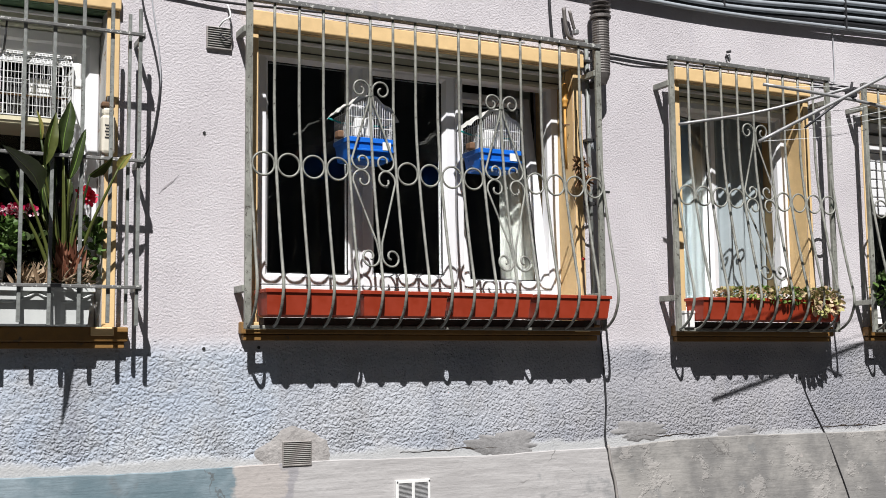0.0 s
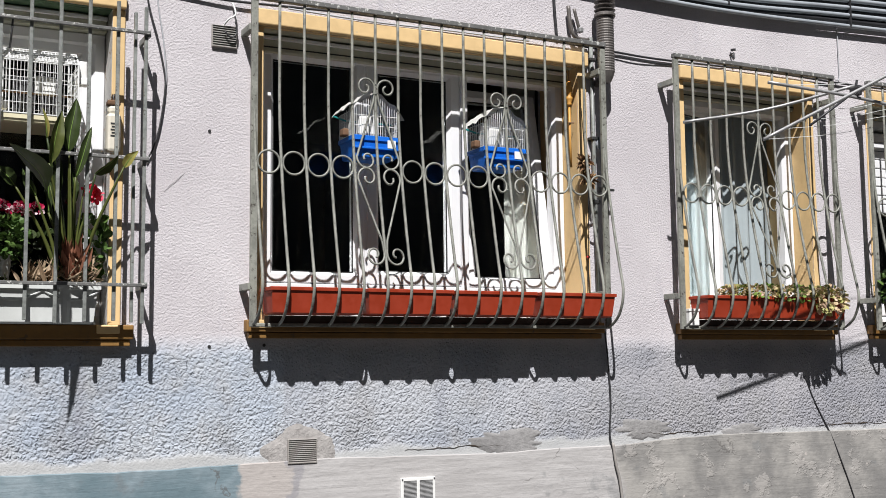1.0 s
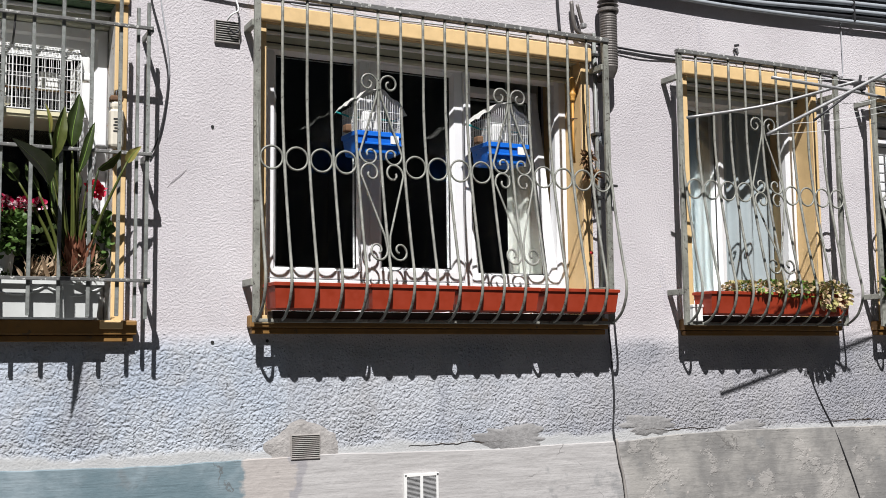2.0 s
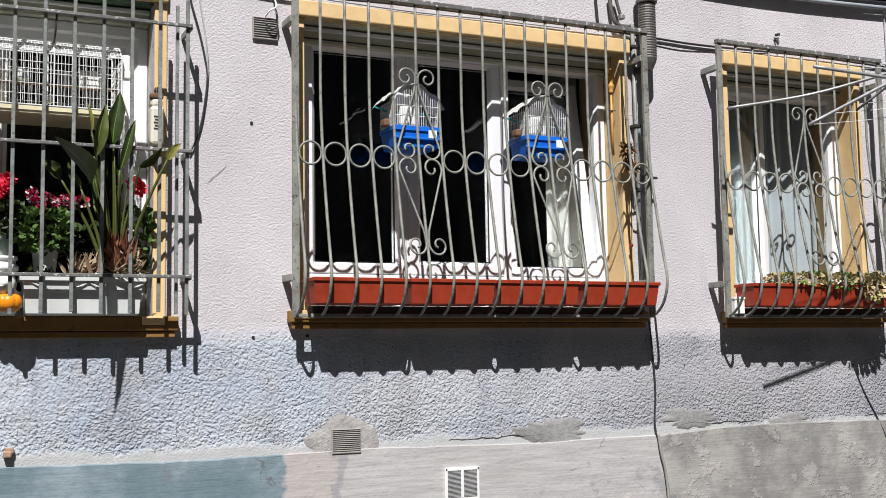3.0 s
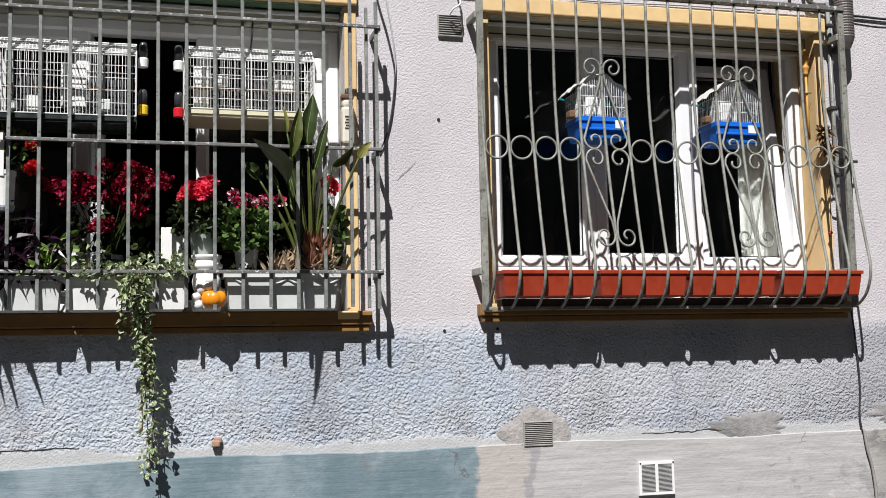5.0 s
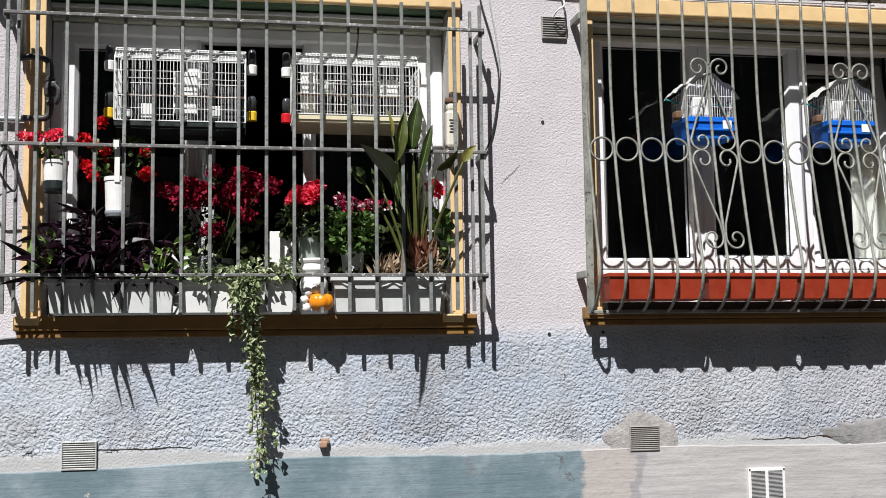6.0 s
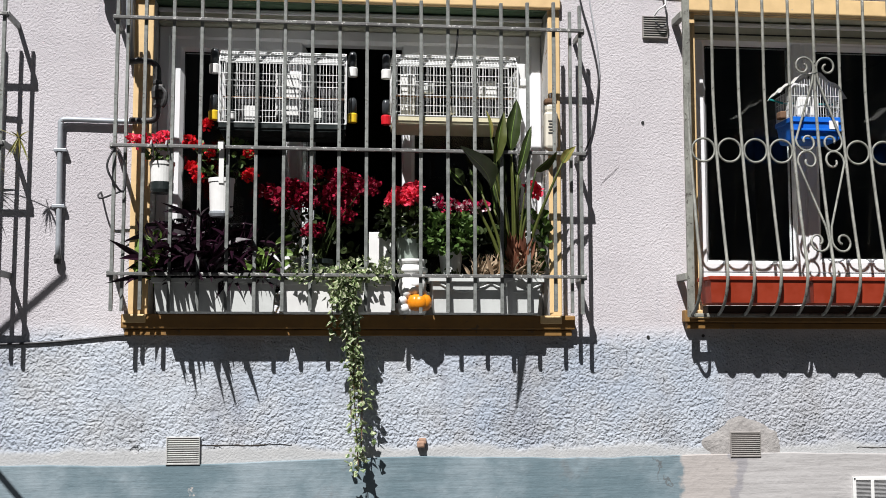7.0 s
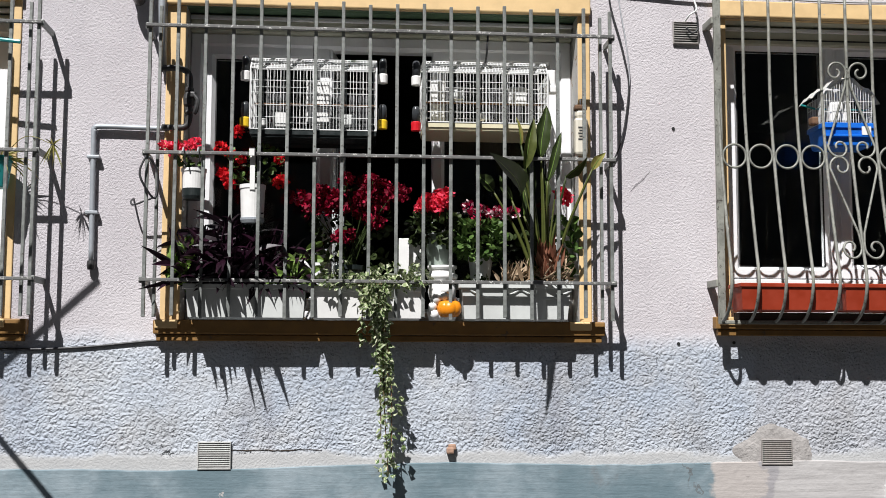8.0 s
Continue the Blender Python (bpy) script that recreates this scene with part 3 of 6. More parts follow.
def build_plain_grille(x0, x1, count, label):
    """Welded grille of square bars and three flat rails, standing off the wall on arms."""
    y = -0.155
    g = thing("security_grille", ((x0 + x1) / 2, y, 1.95), label, "window grille", "plain window grilles")
    step = (x1 - x0) / (count - 1)
    me = solid(square_bar(0, 0, 0, 1.235).mesh("bar", IRON_BLUE))
    for k in range(count):
        part("bar", me, IRON_BLUE, g, at=(x0 + k * step, y, 1.95 + 0.006 * math.sin(k * 2.1)))
    for z in (3.073, 2.577, 2.09):
        part("rail", Shape().box(x0 - 0.016, x1 + 0.014, y - 0.022, y - 0.0072, z - 0.0065, z + 0.0065, 0.002), RAIL, g, "flat rail with peeling paint")
        for x in (x0 - 0.012, x1 + 0.012):
            part("arm", Shape().box(x - 0.006, x + 0.006, y - 0.009, 0.0, z - 0.012, z + 0.012, 0.002), IRON_BLUE, g)
    for x in (x0 + 0.036, x1 - 0.036):
        part("stay", Shape().box(x - 0.006, x + 0.006, y + 0.012, y + 0.028, 1.95, 3.16, 0.002), IRON_BLUE, g)
    return g


TOP_Y, BELLY_Y = -0.12, -0.245


def belly(z):
    """How far a bellied bar stands off at a height."""
    u = max(0.0, min(1.0, (2.86 - z) / 0.74))
    return TOP_Y + (BELLY_Y - TOP_Y) * u ** 1.45


def belly_line():
    pts = [(0, belly(z), z) for z in (3.29, 3.0, 2.86, 2.72, 2.6, 2.48, 2.36, 2.24, 2.14)]
    pts += [(0, BELLY_Y + 0.003, 2.09), (0, -0.229, 2.04), (0, -0.200, 1.992), (0, -0.155, 1.958), (0, -0.115, 1.945)]
    return arc(pts, 4)


def spiral(cx, cz, r0, r1, a0, a1, n=22):
    return [(cx + (r0 + (r1 - r0) * k / n) * math.cos(radians(a0 + (a1 - a0) * k / n)), cz + (r0 + (r1 - r0) * k / n) * math.sin(radians(a0 + (a1 - a0) * k / n))) for k in range(n + 1)]


def scroll_line(side, up):
    """One flat scroll: a curl by the bar, a straight leg leaning outwards and a second curl turned in."""
    top = spiral(-0.050, 0.0, 0.045, 0.010, -15, 430)
    leg = spiral(-0.052, -0.30, 0.046, 0.011, 172, 560)
    pts = top[::-1] + [(-0.012, -0.055)] + leg
    out = []
    for x, z in pts:
        zz = (2.965 + z * 1.05) if up else (2.235 - z * 1.11)
        out.append((side * x, belly(zz) - 0.004, zz))
    return out


def build_belly_grille(x0, x1, count, scrolls, label):
    """Bellied grille: frame, bars that bow out at the foot, a row of rings and flat scrolls."""
    g = thing("bellied_grille", ((x0 + x1) / 2, TOP_Y, 1.945), label, "window grille", "bellied window grilles")
    step = (x1 - x0) / (count + 1)
    part("top_rail", Shape().box(x0 - 0.014, x1 + 0.014, TOP_Y - 0.016, TOP_Y + 0.016, 3.288, 3.310, 0.003), RAIL, g, "top rail with flaking dark paint")
    part("bottom_rail", Shape().box(x0 - 0.01, x1 + 0.01, -0.124, -0.104, 1.937, 1.952, 0.003), IRON, g)
    # Board added under the boxes; its near-black colour stands in for the gap
    part("shelf_board", Shape().box(x0 + 0.07, x1 - 0.05, -0.115, -0.05, 1.954, 1.984, 0.003), BOARD, g, "board assumed under the boxes, near-black for the dark gap there")
    for x in (x0, x1):
        part("upright", Shape().box(x - 0.014, x + 0.014, TOP_Y - 0.008, TOP_Y + 0.010, 1.937, 3.285, 0.002), IRON, g)
        for z in (3.17, 2.10):
            part("arm", Shape().box(x - 0.022, x + 0.004, TOP_Y + 0.002, 0.0, z - 0.014, z + 0.014, 0.002), IRON, g)
    me = solid(Shape().tube(belly_line(), 0.0066, 8).mesh("bar", IRON, True))
    for k in range(count + 2):
        part("bar", me, IRON, g, at=(x0 + k * step, 0, 0))
    ring = solid(Shape().tube([(0.047 * math.cos(a), 0, 0.047 * math.sin(a)) for a in (2 * math.pi * k / 28 for k in range(28))], 0.0048, 6, True).mesh("ring", IRON, True))
    lines = {(sd, up): solid(Shape().tube(scroll_line(sd, up), 0.0050, 6).mesh("scroll", IRON, True)) for sd in (-1, 1) for up in (0, 1)}
    for k in range(count + 1):
        if k in scrolls or k - 1 in scrolls:
            continue
        part("ring", ring, IRON, g, at=(x0 + (k + 0.5) * step, belly(2.607), 2.607))
    for k in scrolls:
        for me in lines.values():
            part("scroll", me, IRON, g, at=(x0 + (k + 1) * step, 0, 0))
    return g


build_plain_grille(-2.225, -0.425, 18, "grey painted iron window grille of upright bars and flat rails")
build_plain_grille(-4.3, -2.645, 17, "grey painted iron grille on the neighbouring window")
build_belly_grille(0.024, 1.752, 15, (4, 10), "grey-green bellied iron grille with rings and scrolls")
build_belly_grille(2.195, 3.250, 9, (4,), "narrow grey-green bellied iron grille with rings and scrolls")
build_belly_grille(3.53, 4.72, 10, (), "grey-green bellied iron grille with rings")


# ---- plants and pots ----
def rnd(a, b):
    return random.uniform(a, b)


def trough(x0, x1, y0, y1, z0, z1, taper=0.012, rim=0.008, wall=0.004, lip=0.02, lean=0.0):
    """A window box: tapered, hollow, with a turned-out rim; lean: how far its front slopes in towards the foot."""
    def loop(i, z):
        f = y0 + i + lean * (z1 - z) / (z1 - z0)
        return [(x0 + i, f, z), (x1 - i, f, z), (x1 - i, y1 - i, z), (x0 + i, y1 - i, z)]
    rows = [loop(taper + 0.006, z0), loop(taper, z0 + 0.006), loop(taper * 0.35, z1 - lip - 0.002), loop(taper * 0.35 - rim, z1 - lip), loop(-rim + taper * 0.35, z1 - 0.002), loop(-rim + taper * 0.35 + 0.002, z1), loop(wall, z1), loop(wall + 0.002, z1 - 0.03), loop(taper + wall, z0 + 0.01)]
    n = len(rows)
    fs = [(a * 4 + k, a * 4 + (k + 1) % 4, (a + 1) * 4 + (k + 1) % 4, (a + 1) * 4 + k) for a in range(n - 1) for k in range(4)]
    fs += [(3, 2, 1, 0), tuple((n - 1) * 4 + k for k in range(4))]
    return Shape().add([p for r in rows for p in r], fs)


def earth(x0, x1, y0, y1, z):
    s, nx, ny = Shape(), 14, 5
    vs = [(x0 + (x1 - x0) * i / nx, y0 + (y1 - y0) * j / ny, z + 0.012 * noise.noise(Vector((i * 0.9 + x0 * 7, j * 0.9, z)))) for i in range(nx + 1) for j in range(ny + 1)]
    return s.add(vs, [(i * (ny + 1) + j, (i + 1) * (ny + 1) + j, (i + 1) * (ny + 1) + j + 1, i * (ny + 1) + j + 1) for i in range(nx) for j in range(ny)])


def add_box(name, x0, x1, y0, y1, z0, z1, material, label, group, taper=0.012, rim=0.008, lip=0.02, lean=0.0):
    t = thing(name, ((x0 + x1) / 2, (y0 + y1) / 2, z0), label, "planter", group)
    part("box", trough(x0, x1, y0, y1, z0, z1, taper, rim, 0.004, lip, lean), material, t)
    part("soil", earth(x0 + 0.006, x1 - 0.006, y0 + 0.006 + 0.3 * lean, y1 - 0.006, z1 - 0.022), SOIL, t, closed=False)
    return t


def umbel(s, c, r, n=46, size=0.017):
    """A round flower head of many small petals."""
    c = Vector(c)
    for k in range(n):
        d = Vector((rnd(-1, 1), rnd(-1, 1), rnd(-0.6, 1))).normalized()
        b = c + d * r * rnd(0.3, 0.85)
        side = d.cross(Vector((rnd(-1, 1), rnd(-1, 1), rnd(-1, 1))))
        tipd = (d + 0.9 * Vector((rnd(-1, 1), rnd(-1, 1), rnd(-1, 1)))).normalized()
        s.blade(b, b + tipd * size * rnd(0.8, 1.3), size * rnd(1.0, 1.4), 0, 0.2, 3, side, 0)


def leaf_cloud(s, centre, radii, n, size, flat=0.5, shape=0.5, droop=0.1):
    """Leaves spread through a lumpy cloud, facing outwards and upwards."""
    c = Vector(centre)
    for k in range(n):
        d = Vector((rnd(-1, 1), rnd(-1, 1), rnd(-1, 1)))
        if d.length > 1:
            d.normalize()
        p = c + Vector((d.x * radii[0], d.y * radii[1], d.z * radii[2]))
        o = (d + Vector((rnd(-1, 1), rnd(-1, 1) - 0.2, rnd(-0.5, 1) * flat))).normalized()
        s.blade(p, p + o * size * rnd(0.6, 1.25), size * rnd(0.8, 1.1), droop, 0.22, 4, None, shape)


def stems(s, base, tops, r=0.0028, spread=0.02):
    b = Vector(base)
    for q in tops:
        q = Vector(q)
        o = Vector((rnd(-spread, spread), rnd(-spread, spread), 0))
        s.tube(arc([b + o, (b + o + q) / 2 + Vector((rnd(-0.02, 0.02), rnd(-0.02, 0.02), 0.01)), q], 3), r, 5)


def round_pot(name, at, r, h, material, label, base_material=None):
    t = thing(name, at, label, "flower pot")
    prof = [(0.001, 0), (r * 0.72, 0), (r * 0.74, 0.004), (r * 0.93, h * 0.82), (r * 0.95, h * 0.82), (r, h * 0.84), (r, h), (r - 0.005, h), (r * 0.9, h * 0.8), (0.001, h * 0.78)]
    part("body", Shape().lathe(prof, at), material, t, smooth=False)
    part("soil", Shape().lathe([(0.001, h * 0.80), (r * 0.88, h * 0.82), (r * 0.5, h * 0.86), (0.001, h * 0.87)], at, 16), SOIL, t)
    return t


SILL_TOP = 1.945

# long pale window boxes on the sill of the wide window with the open sash
box_a = add_box("window_box", -2.075, -1.612, -0.146, 0.01, SILL_TOP, 2.078, GREY_PLASTIC, "pale grey plastic window box full of purple trailing plants", "pale window boxes", 0.014, 0.010, 0.018)
box_b = add_box("window_box", -1.604, -1.16, -0.146, 0.005, SILL_TOP, 2.072, WHITE_PLASTIC, "white plastic window box with ivy growing over its edge", "pale window boxes", 0.014, 0.010, 0.018)
box_c = add_box("window_box", -1.018, -0.58, -0.132, 0.01, SILL_TOP, 2.092, GREY_PLASTIC, "pale grey plastic window box with a raised scalloped band", "pale window boxes", 0.016, 0.012, 0.02)
for k in range(2):
    xa = -0.985 + k * 0.205
    s = Shape().tube(arc([(xa, -0.128, 2.066), (xa + 0.05, -0.128, 2.040), (xa + 0.1, -0.127, 2.030), (xa + 0.15, -0.128, 2.040), (xa + 0.2, -0.128, 2.066)], 5), 0.004, 6)
    part("swag", s, GREY_PLASTIC, box_c)

# purple trailing plant
t = thing("purple_plant", (-1.9, -0.06, 2.06), "dark purple trailing plant with long narrow pointed leaves", "plant")
s, st = Shape(), Shape()
for k in range(64):
    b = Vector((rnd(-2.06, -1.78), rnd(-0.11, 0.0), 2.06))
    tip = b + Vector((rnd(-0.10, 0.10), rnd(-0.07, 0.05), rnd(0.06, 0.27)))
    mid = (b + tip) / 2 + Vector((0, 0, 0.02))
    line = arc([b, mid, tip], 4)
    st.tube(line, 0.0032, 5)
    for q in line[2::2]:
        a = rnd(0, 6.28)
        o = Vector((math.cos(a), math.sin(a) * 0.6, rnd(-0.1, 0.7))).normalized()
        s.blade(q, q + o * rnd(0.08, 0.15), rnd(0.020, 0.034), rnd(0.1, 0.5), 0.5, 5, None, 0.7)
for a, b in (((-2.10, -0.10, 2.14), (-2.235, -0.19, 2.24)), ((-2.10, -0.10, 2.13), (-2.17, -0.20, 2.06)), ((-2.08, -0.1, 2.13), (-2.14, -0.16, 2.33)), ((-2.12, -0.13, 2.15), (-2.19, -0.2, 2.155)), ((-2.06, -0.1, 2.1), (-2.24, -0.20, 2.075)), ((-1.72, -0.1, 2.1), (-1.60, -0.16, 2.06)), ((-1.74, -0.08, 2.16), (-1.60, -0.12, 2.20)), ((-1.75, -0.06, 2.2), (-1.68, -0.1, 2.29)), ((-1.85, -0.08, 2.2), (-1.83, -0.1, 2.33)), ((-2.0, -0.08, 2.2), (-2.08, -0.1, 2.32))):
    part("leaf", Shape().blade(a, b, 0.028, 0.12, 0.5, 6, None, 0.7), PURPLE, t, closed=False)
    st.tube(arc([(a[0] + 0.08, -0.05, 2.06), (a[0] + 0.02, a[1], a[2] - 0.02), a], 4), 0.004, 5)
for k in range(16):
    b = Vector((rnd(-2.10, -1.78), -0.12, rnd(2.10, 2.18)))
    part("leaf", Shape().blade(b, b + Vector((rnd(-0.06, 0.06), rnd(-0.26, -0.14), rnd(-0.02, 0.08))), rnd(0.020, 0.030), 0.25, 0.45, 6, Vector((1, 0, rnd(-0.3, 0.3))), 0.7), PURPLE, t, closed=False)
for k in range(26):
    b = Vector((rnd(-2.06, -1.66), -0.13, 2.085))
    s.blade(b, b + Vector((rnd(-0.05, 0.05), rnd(-0.05, -0.01), rnd(-0.06, 0.03))), rnd(0.016, 0.026), 0.5, 0.4, 5, None, 0.7)
for k in range(72):
    b = Vector((rnd(-2.06, -1.60), rnd(-0.17, -0.13), rnd(2.08, 2.20)))
    s.blade(b, b + Vector((rnd(-0.07, 0.07), rnd(-0.07, 0.0), rnd(-0.03, 0.10))), rnd(0.016, 0.026), 0.3, 0.5, 5, None, 0.7)
for k in range(34):
    b = Vector((rnd(-2.06, -1.74), rnd(-0.12, -0.02), rnd(2.16, 2.24)))
    s.blade(b, b + Vector((rnd(-0.07, 0.07), rnd(-0.05, 0.02), rnd(0.08, 0.17))), rnd(0.016, 0.024), 0.2, 0.5, 6, None, 0.7)
for k in range(22):
    b = Vector((rnd(-2.08, -1.78), rnd(-0.12, -0.02), rnd(2.12, 2.20)))
    s.blade(b, b + Vector((rnd(-0.09, 0.09), rnd(-0.05, 0.02), rnd(0.07, 0.15))), rnd(0.018, 0.028), 0.25, 0.45, 6, None, 0.7)
part("foliage", s, PURPLE, t, closed=False)
part("stalk", st, PURPLE, t)

# small green plant behind the purple one
t = thing("green_plant", (-2.08, -0.03, 2.06), "small light green leafy plant in the corner of the window", "plant")
s = Shape()
leaf_cloud(s, (-2.085, -0.06, 2.18), (0.06, 0.06, 0.075), 80, 0.034, 0.6, 0)
part("foliage", s, LIGHT_GREEN, t, closed=False)
s = Shape()
stems(s, (-2.07, -0.03, 2.05), [(-2.07 + rnd(-0.05, 0.05), -0.02, 2.15 + rnd(0, 0.06)) for k in range(6)])
part("stalk", s, GREEN, t)

# broad light green leaves
t = thing("leafy_plant", (-1.66, -0.05, 2.06), "young plant with broad light green leaves", "plant")
s, st = Shape(), Shape()
for x, z, dx, dz in ((-1.70, 2.11, -0.06, 0.02), (-1.68, 2.17, -0.06, 0.035), (-1.66, 2.13, -0.05, 0.045), (-1.62, 2.14, 0.045, 0.02), (-1.72, 2.12, -0.05, 0.03), (-1.70, 2.14, -0.02, 0.05), (-1.68, 2.13, 0.05, 0.03), (-1.66, 2.16, 0.02, 0.06), (-1.64, 2.20, 0.04, 0.055), (-1.62, 2.18, 0.05, 0.0), (-1.73, 2.09, -0.06, 0.0), (-1.66, 2.10, 0.06, -0.03), (-1.61, 2.22, 0.035, 0.03), (-1.69, 2.10, 0.04, -0.02), (-1.64, 2.12, 0.055, 0.03)):
    x, y = x + 0.02, rnd(-0.14, -0.07)
    part("leaf", Shape().blade((x, y, z), (x + dx, y - 0.02, z + dz), 0.030, 0.15, 0.3, 7, Vector((dz, rnd(-0.05, 0.05), -dx)), 0), LIGHT_GREEN, t, closed=False)
    st.tube(arc([(-1.67, -0.05, 2.05), ((x - 1.67) / 2, y, z - 0.03), (x, y, z)], 4), 0.003, 5)
part("stalk", st, LIGHT_GREEN, t)

# variegated ivy: along the box and hanging far down
t = thing("ivy", (-1.35, -0.1, 2.06), "variegated ivy with cream-edged leaves trailing down the wall", "ivy")
s, st = Shape(), Shape()
runs = []
for k in range(5):
    x = -1.335 + rnd(-0.03, 0.03)
    low = (1.36, 1.40, 1.55, 1.68, 1.50)[k]
    runs.append([(x - 0.03, -0.10, 2.08), (x - 0.01, -0.165, 2.085), (x, -0.20, 2.03), (x + rnd(-0.01, 0.03), -0.15, 1.90), (x + 0.03 + rnd(-0.02, 0.02), -0.11, (2.0 + low) / 2), (x + 0.045 + rnd(-0.015, 0.015), -0.10, low)])
runs.append([(-1.40, -0.10, 2.08), (-1.395, -0.17, 2.07), (-1.40, -0.19, 1.98), (-1.395, -0.13, 1.86)])
for k in range(7):
    x = -1.42 + k * 0.04
    runs.append([(x, -0.06, 2.07), (x + rnd(-0.08, 0.08), -0.10, 2.11), (x + rnd(-0.14, 0.12), -0.13 + rnd(-0.02, 0.02), 2.10 + rnd(-0.03, 0.03))])
for pts in runs:
    line = arc(pts, 9)
    st.tube(line, 0.0022, 5)
    for q in line[3:]:
        for j in range(3 if q.z > 1.6 else 2):
            o = Vector((rnd(-1, 1), rnd(-1, 0.2), rnd(-0.8, 0.5))).normalized()
            s.blade(q, q + o * rnd(0.014, 0.030), rnd(0.014, 0.026), 0.3, 0.2, 4, None, 0.55)
for c in ((-1.30, -0.10, 1.38), (-1.28, -0.10, 1.62), (-1.32, -0.12, 1.78), (-1.33, -0.15, 1.95), (-1.27, -0.1, 1.47)):
    leaf_cloud(s, c, (0.035, 0.03, 0.05), 18, 0.025, 0.3, 0.5)
leaf_cloud(s, (-1.27, -0.12, 2.13), (0.12, 0.05, 0.03), 80, 0.025, 0.6, 0.5)
leaf_cloud(s, (-1.50, -0.11, 2.14), (0.06, 0.03, 0.05), 28, 0.028, 0.6, 0.42)
leaf_cloud(s, (-1.37, -0.15, 2.09), (0.22, 0.05, 0.03), 150, 0.024, 0.5, 0.5, 0.3)
leaf_cloud(s, (-1.22, -0.15, 2.10), (0.08, 0.04, 0.035), 60, 0.026, 0.5, 0.5, 0.3)
leaf_cloud(s, (-1.345, -0.19, 2.02), (0.05, 0.03, 0.06), 50, 0.026, 0.3, 0.5, 0.3)
part("foliage", s, VARIEGATED, t, closed=False)
part("vine", st, BROWN, t)

# hanging pots on the middle rail
def hanging_pot(x, y, z0, z1, r, material, label, dark_base):
    t = thing("hanging_pot", (x, y, z0), label, "flower pot", "hanging pots")
    h = z1 - z0
    part("body", Shape().lathe([(0.001, 0.012), (r * 0.9, 0.012), (r * 0.93, h * 0.3), (r, h * 0.9), (r + 0.003, h * 0.9), (r + 0.003, h), (r - 0.004, h), (r * 0.9, h * 0.85), (0.001, h * 0.84)], (x, y, z0), 28), material, t)
    part("saucer", Shape().lathe([(0.001, 0), (r * 0.86, 0.0), (r * 0.97, 0.012), (r * 0.97, 0.02 + dark_base), (r * 0.94, 0.022 + dark_base), (0.001, 0.02)], (x, y, z0), 28), DARK_PLASTIC if dark_base else STEEL, t)
    part("soil", Shape().lathe([(0.001, h * 0.86), (r * 0.9, h * 0.87), (r * 0.4, h * 0.91), (0.001, h * 0.92)], (x, y, z0), 14), SOIL, t)
    return t, h


t, h = hanging_pot(-2.055, -0.10, 2.405, 2.525, 0.046, WHITE_PLASTIC, "small white pot with a dark base hanging from the grille", 0.02)
for hx in (-2.086, -2.03):
    part("wire_hook", Shape().tube(arc([(hx, -0.11, 2.52), (hx - 0.002, -0.13, 2.58), (hx, -0.178, 2.595), (hx, -0.197, 2.575)], 4), 0.003, 6), CABLE_GREY, t)
t, h = hanging_pot(-1.828, -0.10, 2.315, 2.465, 0.048, WHITE_PLASTIC, "white cylindrical pot hung on the grille by a white strap", 0.0)
s = Shape().box(-1.836, -1.816, -0.152, -0.147, 2.44, 2.60, 0.002).box(-1.836, -1.816, -0.20, -0.147, 2.592, 2.598).box(-1.836, -1.816, -0.20, -0.196, 2.565, 2.598)
part("strap", s, WHITE_PLASTIC, t)


def geranium(name, base, heads, leaf_at, leaf_r, leaf_n, petal, label, head_r=0.035, leaf_size=0.03, leaf_mat=None, petals=40, petal_size=0.02):
    t = thing(name, base, label, "flowering plant")
    for c in heads:
        s = Shape()
        umbel(s, c, head_r * rnd(0.85, 1.15), petals, petal_size)
        part("flower_head", s, petal, t, closed=False)
    s = Shape()
    leaf_cloud(s, leaf_at, leaf_r, leaf_n, leaf_size, 0.7, 0)
    part("foliage", s, leaf_mat or GREEN, t, closed=False)
    for c in heads[::2]:
        s = Shape()
        stems(s, base, [c], 0.0018)
        part("stalk", s, DEEP_GREEN, t)
    return t


geranium("geranium", (-2.055, -0.10, 2.51), [(-2.16, -0.14, 2.60), (-2.12, -0.13, 2.605), (-2.07, -0.14, 2.605), (-2.05, -0.12, 2.62)], (-2.07, -0.10, 2.57), (0.05, 0.04, 0.04), 45, SCARLET, "scarlet geranium spilling from a small hanging pot", 0.027, 0.024, GREEN, 60, 0.014)
geranium("geranium", (-1.828, -0.10, 2.45), [(-1.96, -0.06, 2.62), (-1.93, -0.06, 2.60), (-1.95, -0.05, 2.52), (-1.94, -0.06, 2.50), (-1.92, -0.06, 2.47), (-1.89, -0.07, 2.685), (-1.73, -0.08, 2.57), (-1.73, -0.08, 2.475), (-1.72, -0.07, 2.49), (-1.88, -0.06, 2.575)], (-1.82, -0.06, 2.56), (0.12, 0.04, 0.07), 60, RED, "red geranium with loose small heads in a white hanging pot", 0.024, 0.022, GREEN, 60, 0.013)
heads = []
for k in range(34):
    a, r = rnd(0, 6.28), math.sqrt(rnd(0, 1))
    heads.append((-1.455 + 0.20 * r * math.cos(a), -0.03 + rnd(-0.06, 0.05), 2.432 + 0.072 * r * math.sin(a) + 0.02 * math.cos(a)))
heads += [(-1.66, 0.03, 2.43), (-1.24, -0.02, 2.45), (-1.36, -0.05, 2.34), (-1.34, -0.05, 2.33), (-1.49, -0.05, 2.27), (-1.46, -0.05, 2.275)]
